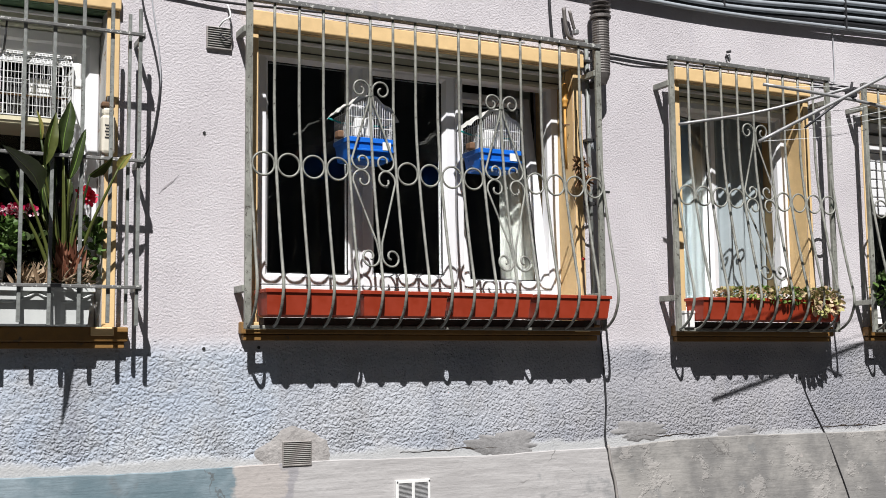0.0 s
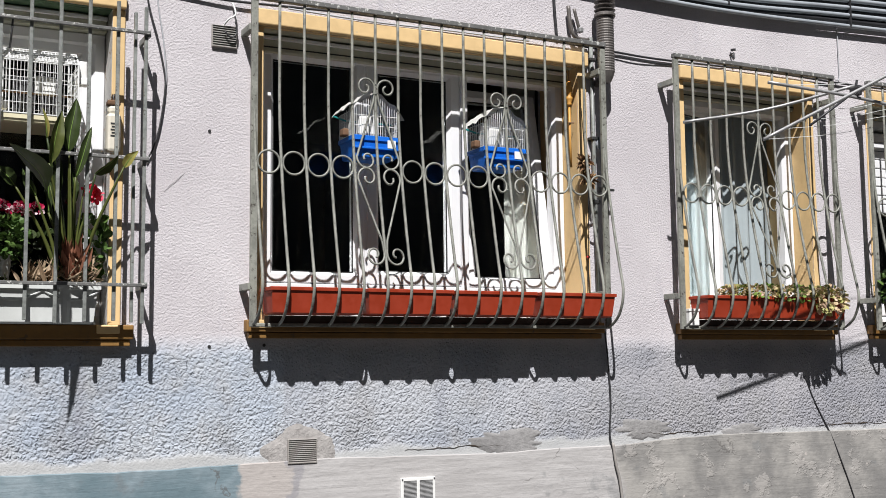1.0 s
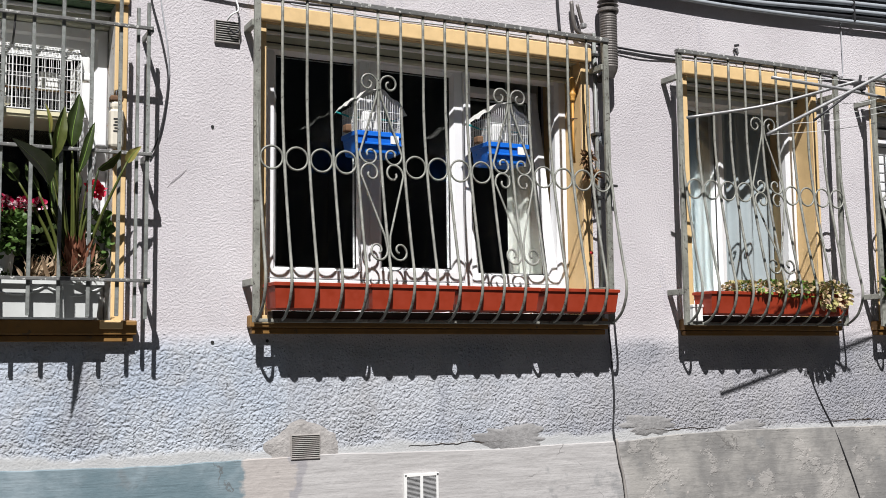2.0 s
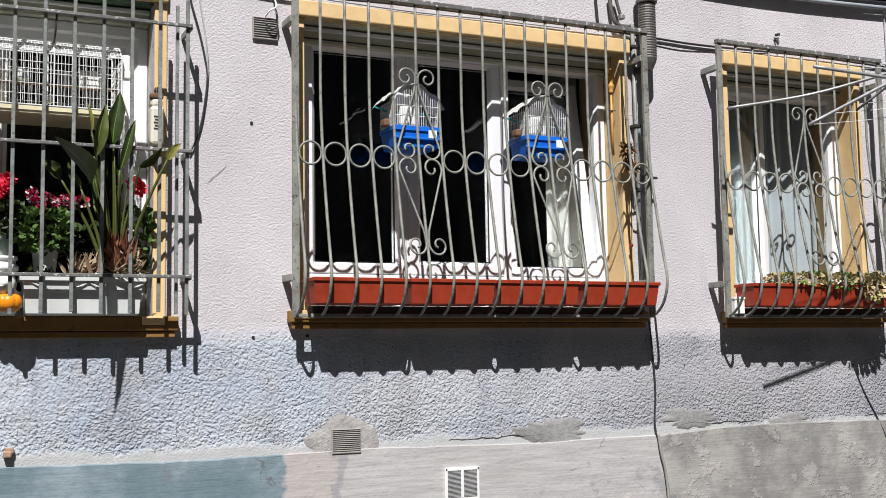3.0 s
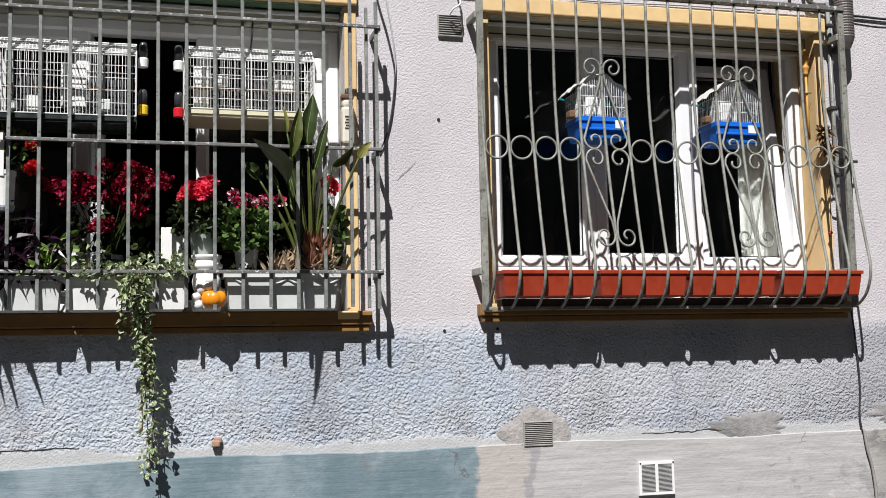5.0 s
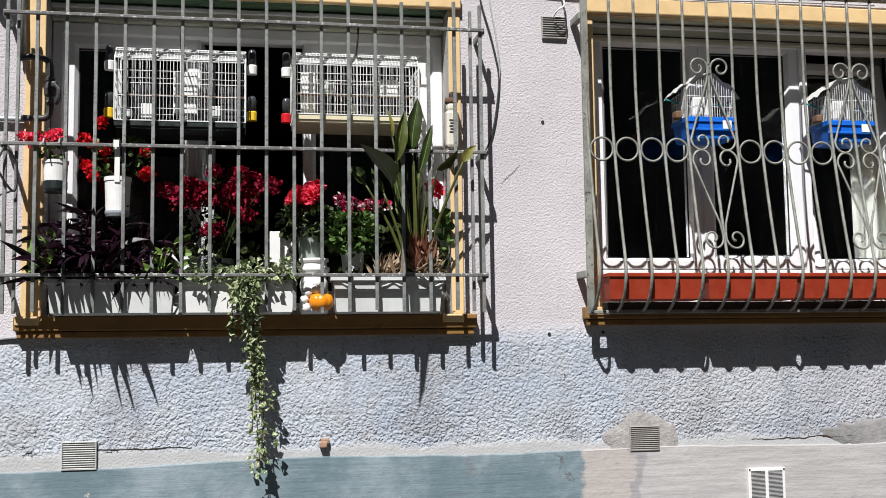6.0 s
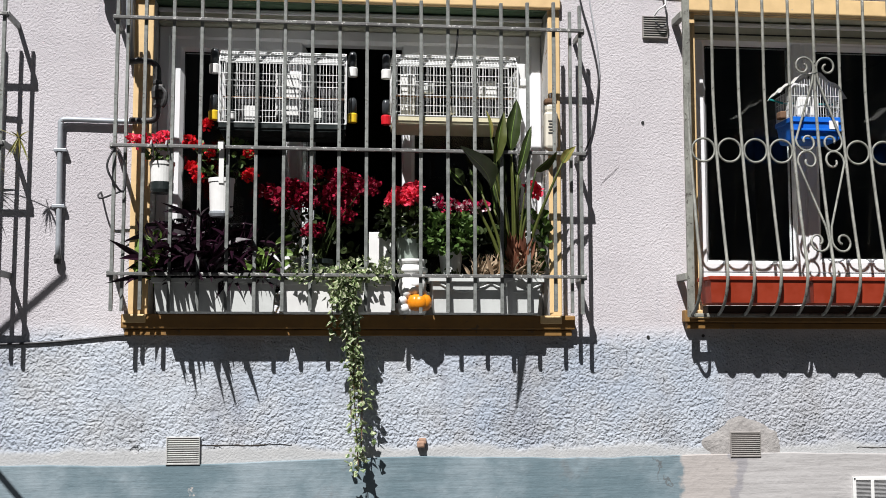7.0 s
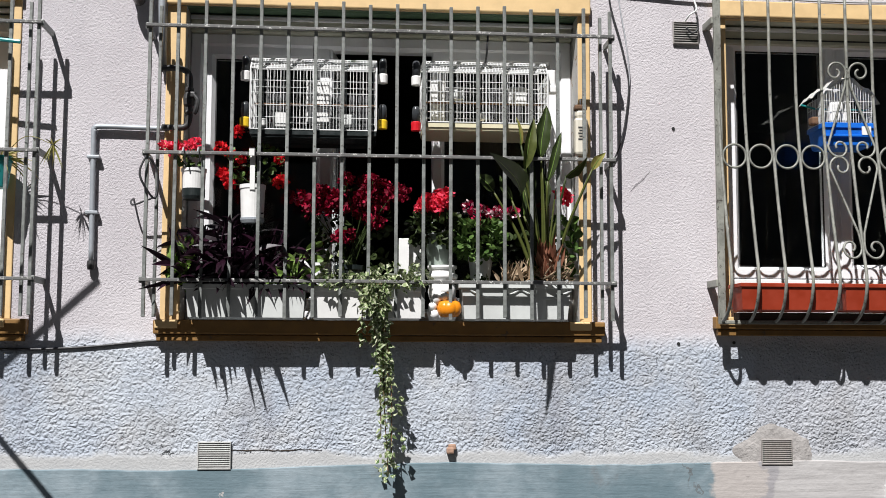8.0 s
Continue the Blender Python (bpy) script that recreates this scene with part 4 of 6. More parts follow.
# Foliage kept dense so that the shade under the heads reads black
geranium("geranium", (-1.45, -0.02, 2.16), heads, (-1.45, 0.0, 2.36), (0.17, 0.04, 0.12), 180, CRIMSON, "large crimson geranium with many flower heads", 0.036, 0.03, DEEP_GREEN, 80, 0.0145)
round_pot("flower_pot", (-1.45, -0.02, 2.052), 0.06, 0.11, DARK_PLASTIC, "dark flower pot under the crimson geranium")
# Pale pot coloured darker to carry the shade of its overhanging leaves
round_pot("flower_pot", (-1.10, -0.03, 2.163), 0.055, 0.125, POT_GREEN_SHADED, "pale grey-green flower pot, coloured darker as if shaded, with a scarlet geranium")
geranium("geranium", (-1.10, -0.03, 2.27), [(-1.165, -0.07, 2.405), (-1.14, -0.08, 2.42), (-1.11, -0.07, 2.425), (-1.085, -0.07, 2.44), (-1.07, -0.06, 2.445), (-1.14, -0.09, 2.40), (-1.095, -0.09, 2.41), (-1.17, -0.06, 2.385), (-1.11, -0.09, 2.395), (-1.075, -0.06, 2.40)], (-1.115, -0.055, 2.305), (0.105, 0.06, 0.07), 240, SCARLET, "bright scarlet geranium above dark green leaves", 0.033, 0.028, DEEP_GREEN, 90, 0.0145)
geranium("geranium", (-0.95, -0.04, 2.16), [(-0.985 + 0.03 * k, -0.06 + rnd(-0.02, 0.02), 2.375 + rnd(-0.012, 0.02)) for k in range(7)], (-0.94, -0.06, 2.27), (0.11, 0.065, 0.085), 360, MAUVE, "pelargonium with white and crimson flowers over bright green leaves", 0.024, 0.025, GREEN, 40, 0.014)
# White pot given grey plastic, which puts its shade into the colour
round_pot("flower_pot", (-0.93, -0.03, 2.09), 0.05, 0.11, GREY_PLASTIC, "pale flower pot under the white and crimson pelargonium")
# stand that carries the scarlet geranium's pot: a stacked white ceramic figure with an orange ball
t = thing("ceramic_ornament", (-1.085, -0.07, SILL_TOP), "white glazed ceramic ornament holding an orange pumpkin shape", "ornament")
part("body", Shape().lathe([(0.001, 0), (0.05, 0), (0.058, 0.02), (0.056, 0.05), (0.046, 0.075), (0.052, 0.09), (0.056, 0.115), (0.050, 0.14), (0.040, 0.155), (0.06, 0.165), (0.062, 0.18), (0.052, 0.185), (0.050, 0.20), (0.058, 0.205), (0.058, 0.216), (0.001, 0.217)], (-1.085, -0.06, SILL_TOP), 28), WHITE_PLASTIC, t, smooth=True)
s = Shape()
for k in range(3):
    s.lathe([(0.001, -0.034), (0.02, -0.031), (0.032, -0.012), (0.033, 0.008), (0.024, 0.026), (0.008, 0.031), (0.001, 0.028)], (-1.062 + (k - 1) * 0.015, -0.136 + abs(k - 1) * 0.008, SILL_TOP + 0.045), 18)
part("pumpkin", s, ORANGE, t, "orange glazed pumpkin shape", smooth=True)
for cx, cz, r in ((-1.118, 0.014, 0.020), (-1.092, 0.010, 0.016), (-1.126, 0.046, 0.019), (-1.112, 0.074, 0.022), (-1.082, 0.084, 0.020), (-1.050, 0.020, 0.018), (-1.046, 0.072, 0.016), (-1.075, 0.108, 0.019)):
    part("curl", Shape().lathe([(0.001, -r), (r * 0.6, -r * 0.8), (r, -r * 0.1), (r * 0.85, r * 0.5), (r * 0.4, r * 0.92), (0.001, r)], (cx, -0.118, SILL_TOP + cz + 0.008), 14), WHITE_PLASTIC, t, smooth=True)
single("white_board", Shape().box(-1.255, -1.165, -0.01, 0.0, 2.06, 2.275, 0.003), WHITE_PLASTIC, "small white board leaning among the pots", "board")

# Dark leaves, thickened to stand in for the black shade below the flowers
t = thing("leafy_hedge", (-1.4, 0.03, 2.06), "dark leaves of mixed pot plants behind the flowers, thickened to blacken the gaps", "plant")
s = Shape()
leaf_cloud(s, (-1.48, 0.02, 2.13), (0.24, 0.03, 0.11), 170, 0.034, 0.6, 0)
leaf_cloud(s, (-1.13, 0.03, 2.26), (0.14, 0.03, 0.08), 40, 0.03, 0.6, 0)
# Leaves added to cover the sash stile, which would otherwise show sunlit
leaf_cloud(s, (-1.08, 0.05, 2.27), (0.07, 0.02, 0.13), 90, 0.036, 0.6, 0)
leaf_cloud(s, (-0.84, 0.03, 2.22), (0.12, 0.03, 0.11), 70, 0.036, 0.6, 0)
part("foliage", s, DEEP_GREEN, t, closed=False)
# bird of paradise in its round grey pot
round_pot("flower_pot", (-0.71, -0.075, 1.947), 0.066, 0.155, GREY_PLASTIC, "round grey flower pot with a tall broad-leaved plant")
t = thing("bird_of_paradise_plant", (-0.705, -0.07, 2.09), "tall plant with upright dark green paddle leaves", "plant")
LEAVES = [((-0.789, 2.436), (-0.967, 2.515), 0.085, -0.175, DEEP_GREEN, -0.48, 0.95), ((-0.777, 2.535), (-0.739, 2.742), 0.056, -0.175, OLIVE, -0.01, 0.9), ((-0.704, 2.59), (-0.684, 2.80), 0.068, -0.15, DEEP_GREEN, 0.0, 0.8),
          ((-0.785, 2.63), (-0.806, 2.745), 0.022, -0.165, YELLOWED, -0.01, 0.8), ((-0.680, 2.49), (-0.625, 2.69), 0.040, -0.165, DEEP_GREEN, -0.01, 0.95), ((-0.510, 2.535), (-0.462, 2.600), 0.040, -0.20, YELLOWED, -0.02, 0.7),
          ((-0.610, 2.505), (-0.530, 2.585), 0.046, -0.175, OLIVE, -0.02, 0.75), ((-0.886, 2.46), (-0.955, 2.53), 0.058, -0.09, DEEP_GREEN, 0.0, 0.8), ((-0.812, 2.42), (-0.860, 2.525), 0.036, -0.10, DEEP_GREEN, 0.0, 0.8),
          ((-0.730, 2.44), (-0.742, 2.60), 0.036, -0.12, DEEP_GREEN, 0.0, 0.9), ((-0.672, 2.40), (-0.690, 2.53), 0.030, -0.12, DEEP_GREEN, 0.0, 0.9), ((-0.765, 2.36), (-0.775, 2.52), 0.030, -0.10, DEEP_GREEN, 0.0, 0.9)]
def paddle(base, tip, width, side, form, seed):
    """A broad leaf: folded along its midrib, its edges rippled and its length bowed; also gives the midrib's line."""
    base, tip, side = Vector(base), Vector(tip), side.normalized()
    d = tip - base
    up = side.cross(d.normalized())
    n, vs, rib = 16, [], []
    for i in range(n + 1):
        u = i / n
        w = width * 0.5 * (math.sin(math.pi * min(1.0, u ** form * 0.96 + 0.04)) ** 0.8 if i < n else 0.02)
        mid = base + d * u + up * (0.05 * d.length * math.sin(math.pi * u)) + side * (0.05 * width * math.sin(5 * u + seed))
        rib.append(mid)
        for v in (-1.0, -0.55, 0.0, 0.55, 1.0):
            wave = 0.10 * noise.noise(Vector((u * 5 + seed, v * 2, seed))) * abs(v)
            vs.append(mid + side * w * v * (0.86 + 0.10 * noise.noise(Vector((u * 7, v, seed)))) + up * w * (0.62 * abs(v) ** 1.3 + wave * 3))
    return Shape().add(vs, [(i * 5 + j, i * 5 + j + 1, i * 5 + j + 6, i * 5 + j + 5) for i in range(n) for j in range(4)]), rib


for k, ((bx, bz), (tx, tz), wd, y, mat, out, form) in enumerate(LEAVES):
    side = Vector((tz - bz, 0.12 * rnd(-0.5, 1.0), -(tx - bx)))
    s, rib = paddle((bx, y, bz), (tx, y + out, tz - 0.03 * (tz - bz)), wd * 1.05, side, form, k * 1.7)
    part("leaf", s, mat, t, closed=False, smooth=True)
    part("midrib", Shape().tube(rib[:-1], [0.0030 - 0.00016 * j for j in range(len(rib) - 1)], 6), LIGHT_GREEN, t, smooth=True)
    foot = (-0.685 + 0.12 * (bx + 0.70) + rnd(-0.012, 0.012), -0.08 + rnd(-0.012, 0.012), 2.09)
    s = Shape().tube(arc([foot, ((foot[0] * 0.6 + bx * 0.4), (foot[1] + y) / 2, (foot[2] + bz) / 2), (bx, y, bz)], 5), [0.0095 - 0.00055 * j for j in range(11)], 7)
    part("leaf_stalk", s, OLIVE if k % 3 else DEEP_GREEN, t, smooth=True)
for bx, bz, y in ((-0.750, 2.50, -0.13), (-0.765, 2.46, -0.12), (-0.700, 2.54, -0.16), (-0.640, 2.47, -0.12), (-0.735, 2.40, -0.11), (-0.625, 2.39, -0.13)):
    s = Shape().tube(arc([(-0.685 + 0.2 * (bx + 0.69), -0.09, 2.09), ((bx - 0.685) / 2, y, 2.28), (bx, y, bz)], 5), [0.008 - 0.0006 * j for j in range(11)], 6)
    part("leaf_stalk", s, OLIVE, t, smooth=True)
s = Shape()
for k in range(60):
    b = Vector((rnd(-0.715, -0.63), rnd(-0.15, -0.08), rnd(2.10, 2.20)))
    s.blade(b, b + Vector((rnd(-0.03, 0.035), rnd(-0.05, 0.0), rnd(0.05, 0.11))), rnd(0.012, 0.022), 0.1, 0.5, 5, None, 0.8)
part("bract_tuft", s, RED_DRY, t, "reddish brown dry leaf bases", closed=False)
s = Shape()
for k in range(130):
    b = Vector((rnd(-0.71, -0.60), rnd(-0.16, -0.05), rnd(2.09, 2.17)))
    s.blade(b, b + Vector((rnd(-0.07, 0.07), rnd(-0.05, 0.03), rnd(-0.02, 0.06))), rnd(0.006, 0.014), 0.1, 0.6, 3)
for k in range(70):
    b = Vector((rnd(-0.86, -0.74), rnd(-0.12, -0.05), rnd(2.09, 2.12)))
    s.blade(b, b + Vector((rnd(-0.04, 0.05), rnd(-0.05, 0.02), rnd(-0.03, 0.11))), rnd(0.008, 0.018), 0.15, 0.6, 4)
for k in range(24):
    b = Vector((rnd(-0.72, -0.66), rnd(-0.09, -0.05), 2.10))
    s.blade(b, b + Vector((rnd(-0.05, 0.06), rnd(-0.04, 0.02), rnd(0.05, 0.13))), rnd(0.01, 0.02), 0.1, 0.6, 3)
part("dry_litter", s, DRY, t, "pale dry stalks and leaf bases", closed=False)
geranium("geranium", (-0.60, 0.0, 2.09), [(-0.60, -0.03, 2.455), (-0.585, -0.03, 2.445)], (-0.585, 0.0, 2.25), (0.055, 0.05, 0.13), 110, SCARLET, "single pink geranium flower over bushy green leaves beside the frame", 0.022, 0.034, GREEN)
s = Shape()
leaf_cloud(s, (-0.95, -0.09, 2.10), (0.05, 0.03, 0.02), 60, 0.018)
single("low_herb", s, DEEP_GREEN, "low brownish herb growing along the window box", "plant", closed=False)


# ---- bird cages ----
def wire_panel(o, u, v, nu, nv, r=0.0011, heavy=()):
    """Wires on the parallelogram o, u, v: nu running along v, nv along u."""
    o, u, v = Vector(o), Vector(u), Vector(v)
    s = Shape()
    for k in range(nu + 1):
        a = o + u * k / nu
        s.tube([a, a + v], r, 4)
    for k in range(nv + 1):
        a = o + v * k / nv
        s.tube([a, a + u], r * 1.5, 4)
    return s


def box_cage(x0, x1, z0, z1, tray_h, tray_mat, label, caps, inside):
    y0, y1 = -0.135, 0.10
    t = thing("bird_cage", ((x0 + x1) / 2, (y0 + y1) / 2, z0), label, "bird cage", "box bird cages")
    zt, zs = z0 + tray_h, z1 - 0.055
    n = int((x1 - x0) / 0.0128)
    part("tray", trough(x0, x1, y0, y1, z0, zt, 0.006, 0.002), tray_mat, t)
    part("front_wires", wire_panel((x0, y0, zt), (x1 - x0, 0, 0), (0, 0, zs - zt), n, 5), WIRE, t)
    part("back_wires", wire_panel((x0, y1, zt), (x1 - x0, 0, 0), (0, 0, z1 - zt), n // 2, 4), WIRE, t)
    part("slope_wires", wire_panel((x0, y0, zs), (x1 - x0, 0, 0), (0, 0.07, z1 - zs), n, 7), WIRE, t)
    part("top_wires", wire_panel((x0, y0 + 0.07, z1), (x1 - x0, 0, 0), (0, y1 - y0 - 0.07, 0), n, 6), WIRE, t)
    for x in (x0, x1):
        part("side_wires", wire_panel((x, y0, zt), (0, y1 - y0, 0), (0, 0, zs - zt), 16, 5), WIRE, t)
    f = Shape()
    for x in (x0, (x0 + x1) / 2, x1):
        f.tube([(x, y0, zt), (x, y0, zs), (x, y0 + 0.07, z1), (x, y1, z1), (x, y1, zt)], 0.003, 6)
    for p in ((y0, zs), (y0, zt), (y0 + 0.07, z1), (y1, z1)):
        f.tube([(x0, p[0], p[1]), (x1, p[0], p[1])], 0.0026, 6)
    part("frame_wires", f, WIRE, t)
    for k, (x, z, cap) in enumerate(caps):
        fd = part("feeder", Shape().lathe([(0.001, 0.034), (0.0165, 0.034), (0.0165, 0.082), (0.014, 0.096), (0.010, 0.10), (0.001, 0.101)], (x, -0.075, z), 16), SMOKE, t, "dark clear seed tube", smooth=True)
        me = solid(Shape().lathe([(0.001, 0), (0.019, 0.002), (0.020, 0.034), (0.017, 0.038), (0.001, 0.039)], (x - t.location.x, -0.075 - t.location.y, z - t.location.z), 16).mesh("cap", cap))
        c = new("cap", me)
        c.parent = fd
    w = x1 - x0
    for f0, f1, za, zb, mat, y in inside:
        part("inner_panel" if zb - za > 0.1 else "cup", Shape().box(x0 + w * f0, x0 + w * f1, y, y + 0.03, zt + za, zt + zb, 0.004), mat, t)
    for f in (0.2, 0.66, 0.86):
        g = Shape()
        for j in range(9):
            g.tube([(x0 + w * (f - 0.075 + 0.01875 * j), y1 - 0.012, zt + 0.05), (x0 + w * (f - 0.075 + 0.01875 * j), y1 - 0.012, zt + 0.19)], 0.0035, 4)
        part("back_grid", g, SLAT_DARK, t, "dark slotted back grid")
    part("perch", Shape().tube([(x0 + 0.004, -0.03, (zt + zs) / 2), (x1 - 0.004, -0.03, (zt + zs) / 2)], 0.005, 8), BROWN, t)
    part("hook", Shape().tube(arc([((x0 + x1) / 2, y0 + 0.03, z1 - 0.01), ((x0 + x1) / 2, -0.15, z1 + 0.02), ((x0 + x1) / 2 + 0.004, -0.155, z1 + 0.09)], 4), 0.004, 6), CABLE, t)
    return t


box_cage(-1.842, -1.352, 2.668, 2.978, 0.014, DARK_PLASTIC, "white wire bird cage with seed tubes hung behind the grille", [(-1.866, 2.885, WHITE_PLASTIC), (-1.326, 2.885, WHITE_PLASTIC), (-1.866, 2.70, YELLOW_CAP), (-1.326, 2.70, YELLOW_CAP)],
         [(0.43, 0.62, 0.06, 0.235, WHITE_PLASTIC, 0.02), (0.17, 0.28, 0.025, 0.085, WHITE_PLASTIC, -0.06), (0.74, 0.84, 0.03, 0.08, GREY_PLASTIC, -0.06), (0.08, 0.13, 0.02, 0.05, WHITE_PLASTIC, -0.1)])
t = box_cage(-1.165, -0.672, 2.688, 2.982, 0.035, CREAM_PLASTIC, "white wire bird cage with a cream tray hung behind the grille", [(-1.193, 2.88, WHITE_PLASTIC), (-1.193, 2.695, RED_CAP)],
         [(0.07, 0.19, 0.03, 0.20, WHITE_PLASTIC, 0.01), (0.71, 0.86, 0.10, 0.17, WHITE_PLASTIC, -0.04), (0.25, 0.33, 0.11, 0.15, GREY_PLASTIC, -0.06), (0.46, 0.50, 0.02, 0.05, WHITE_PLASTIC, -0.1)])
part("holder", Shape().box(-0.668, -0.636, -0.11, -0.08, 2.86, 2.95, 0.006).box(-0.674, -0.63, -0.115, -0.075, 2.855, 2.885, 0.005), WHITE_PLASTIC, t, "white seed holder")


def arched_cage(x0, x1, label):
    """Small cage with a deep blue tray, arched wire top and a grey cloth thrown over it."""
    y0, y1, z0, zt, zs, zp = -0.126, 0.035, 2.661, 2.756, 2.862, 2.931
    xc = (x0 + x1) / 2
    t = thing("bird_cage", (xc, -0.04, z0), label, "bird cage", "blue bird cages")
    part("tray", trough(x0, x1, y0, y1, z0, zt, 0.012, 0.006), BLUE_PLASTIC, t, "deep blue plastic tray")
    part("tray_band", Shape().box(x0 - 0.002, x1 + 0.002, y0 - 0.004, y0 + 0.004, zt - 0.058, zt - 0.048, 0.002), BLUE_PLASTIC, t)
    part("label", Shape().box(x1 - 0.06, x1 - 0.022, y0 - 0.006, y0 - 0.001, zt - 0.05, zt - 0.015), WHITE_PLASTIC, t, "white paper label")
    n = 20
    for nm, y in (("front_wires", y0 + 0.01), ("back_wires", y1 - 0.01)):
        s = Shape()
        for k in range(n + 1):
            x = x0 + (x1 - x0) * k / n
            top = zs + (zp - zs) * (1 - abs(2 * k / n - 1) ** 1.6)
            s.tube([(x, y, zt), (x, y, top)], 0.0012, 4)
        for z in (zt + 0.045, zt + 0.09):
            s.tube([(x0, y, z), (x1, y, z)], 0.0016, 4)
        part(nm, s, WIRE, t)
    for x in (x0, x1):
        part("side_wires", wire_panel((x, y0 + 0.01, zt), (0, y1 - y0 - 0.02, 0), (0, 0, zs - zt), 12, 3), WIRE, t)
    vs, m, q = [], 18, 5
    for i in range(m + 1):
        u = i / m
        x = x0 - 0.045 + (x1 - x0 + 0.065) * u
        z = zs - 0.01 + (zp - zs + 0.022) * (1 - abs(2 * u - 1) ** 1.5) - 0.012 * max(0, u - 0.85) * 6
        for j in range(q + 1):
            vs.append((x, y0 - 0.004 + (y1 - y0) * j / q, z + 0.007 * math.sin(i * 1.3 + j) + 0.004 * math.sin(j * 2.3)))
    s = Shape().add(vs, [(i * (q + 1) + j, (i + 1) * (q + 1) + j, (i + 1) * (q + 1) + j + 1, i * (q + 1) + j + 1) for i in range(m) for j in range(q)])
    part("cover", s, CLOTH, t, "grey cloth cover sagging at the end", closed=False, smooth=True)
    part("seed_cup", Shape().box(x0 - 0.032, x0 - 0.004, y0 + 0.03, y0 + 0.075, zt - 0.002, zt + 0.03, 0.006), BROWN, t)
    part("bath", Shape().box(xc - 0.065, xc + 0.03, -0.09, 0.0, zt + 0.005, zt + 0.095, 0.012), WHITE_PLASTIC, t)
    part("perch", Shape().tube([(x0 - 0.06, -0.05, zs - 0.02), (x0, -0.05, zs - 0.035), (x1, -0.05, zs - 0.035)], 0.004, 6), TEAL, t)
    part("hook", Shape().tube(arc([(xc, -0.05, zp), (xc, -0.09, zp + 0.03), (xc - 0.004, -0.128, zp + 0.05)], 3), 0.0025, 6), CABLE, t)
    return t


arched_cage(0.456, 0.676, "arched wire bird cage with a blue tray and grey cover")
arched_cage(1.095, 1.310, "arched wire bird cage with blue tray hung before the open sash")


# ---- terracotta boxes ----
for k, (a, b) in enumerate(((0.070, 0.470), (0.489, 0.884), (0.901, 1.303), (1.326, 1.732))):
    add_box("terracotta_box", a, b, -0.215, -0.07, 1.986, 2.095, TERRACOTTA, "empty terracotta plastic window box resting in the grille", "terracotta boxes", 0.011, 0.006, 0.014, 0.010)
add_box("terracotta_box", 2.276, 3.20, -0.213, -0.07, 1.987, 2.10, TERRACOTTA, "long terracotta window box planted with pale variegated foliage", "terracotta boxes", 0.011, 0.006, 0.014, 0.010)
t = thing("variegated_plant", (2.8, -0.12, 2.09), "low plant with cream, pink and green leaves spilling over", "plant")
s = Shape()
leaf_cloud(s, (2.76, -0.17, 2.125), (0.41, 0.05, 0.028), 620, 0.022, 0.6, 0, 0.2)
leaf_cloud(s, (3.05, -0.235, 2.09), (0.11, 0.03, 0.07), 190, 0.024, 0.3, 0, 0.3)
part("foliage", s, PINK_GREEN, t, closed=False)
s = Shape()
leaf_cloud(s, (2.80, -0.18, 2.12), (0.34, 0.05, 0.045), 200, 0.022, 0.6, 0, 0.2)
part("green_foliage", s, LIGHT_GREEN, t, closed=False)
t = thing("white_carton", (2.255, -0.10, 1.955), "small white plastic carton beside the long terracotta box", "carton")
part("body", Shape().box(2.222, 2.283, -0.135, -0.065, 1.955, 2.03, 0.004), WHITE_PLASTIC, t)
part("lid", Shape().box(2.219, 2.286, -0.138, -0.062, 2.023, 2.037, 0.003), WHITE_PLASTIC, t)
t = round_pot("flower_pot", (3.66, -0.13, 1.96), 0.075, 0.15, DARK_PLASTIC, "dark plastic flower pot in the grille")
t = thing("green_plant", (3.66, -0.13, 2.1), "small bushy green plant in a dark pot", "plant")
s = Shape()
leaf_cloud(s, (3.64, -0.14, 2.17), (0.10, 0.06, 0.09), 130, 0.045)
part("foliage", s, GREEN, t, closed=False)
s = Shape()
stems(s, (3.66, -0.13, 2.08), [(3.6 + 0.02 * k, -0.14, 2.16) for k in range(5)])
part("stalk", s, GREEN, t)
t = round_pot("flower_pot", (-2.80, -0.10, 2.44), 0.06, 0.12, TEAL, "teal flower pot hanging in the neighbouring grille")
part("hook", Shape().tube(arc([(-2.80, -0.10, 2.55), (-2.80, -0.14, 2.60), (-2.80, -0.20, 2.58)], 4), 0.003, 6), CABLE, t)
t = thing("spider_plant", (-2.78, -0.11, 2.54), "spider plant with thin arching pale leaves and runners", "plant")
s, st = Shape(), Shape()
for k in range(60):
    a = rnd(0, 6.28)
    b = Vector((-2.79, -0.10, 2.55))
    s.blade(b, b + Vector((math.cos(a) * rnd(0.08, 0.2), math.sin(a) * rnd(0.03, 0.1), rnd(-0.02, 0.1))), 0.009, rnd(0.2, 0.9), 0.4, 6)
for c in ((-2.575, -0.17, 2.60),):
    st.tube(arc([(-2.78, -0.10, 2.56), ((c[0] - 2.78) / 2, -0.16, c[2] + 0.03), c], 5), 0.0016, 5)
    for k in range(22):
        s.blade(c, Vector(c) + Vector((rnd(-0.05, 0.05), rnd(-0.03, 0.02), rnd(-0.08, 0.04))), 0.006, 0.2, 0.4, 4)
part("foliage", s, YELLOWED, t, closed=False)
part("runner", st, YELLOWED, t)
single("clothes_peg_rod", Shape().tube([(-3.1, -0.20, 3.02), (-2.70, -0.20, 2.985)], 0.008, 8), TEAL, "teal plastic rod end tied to the grille", "rod")


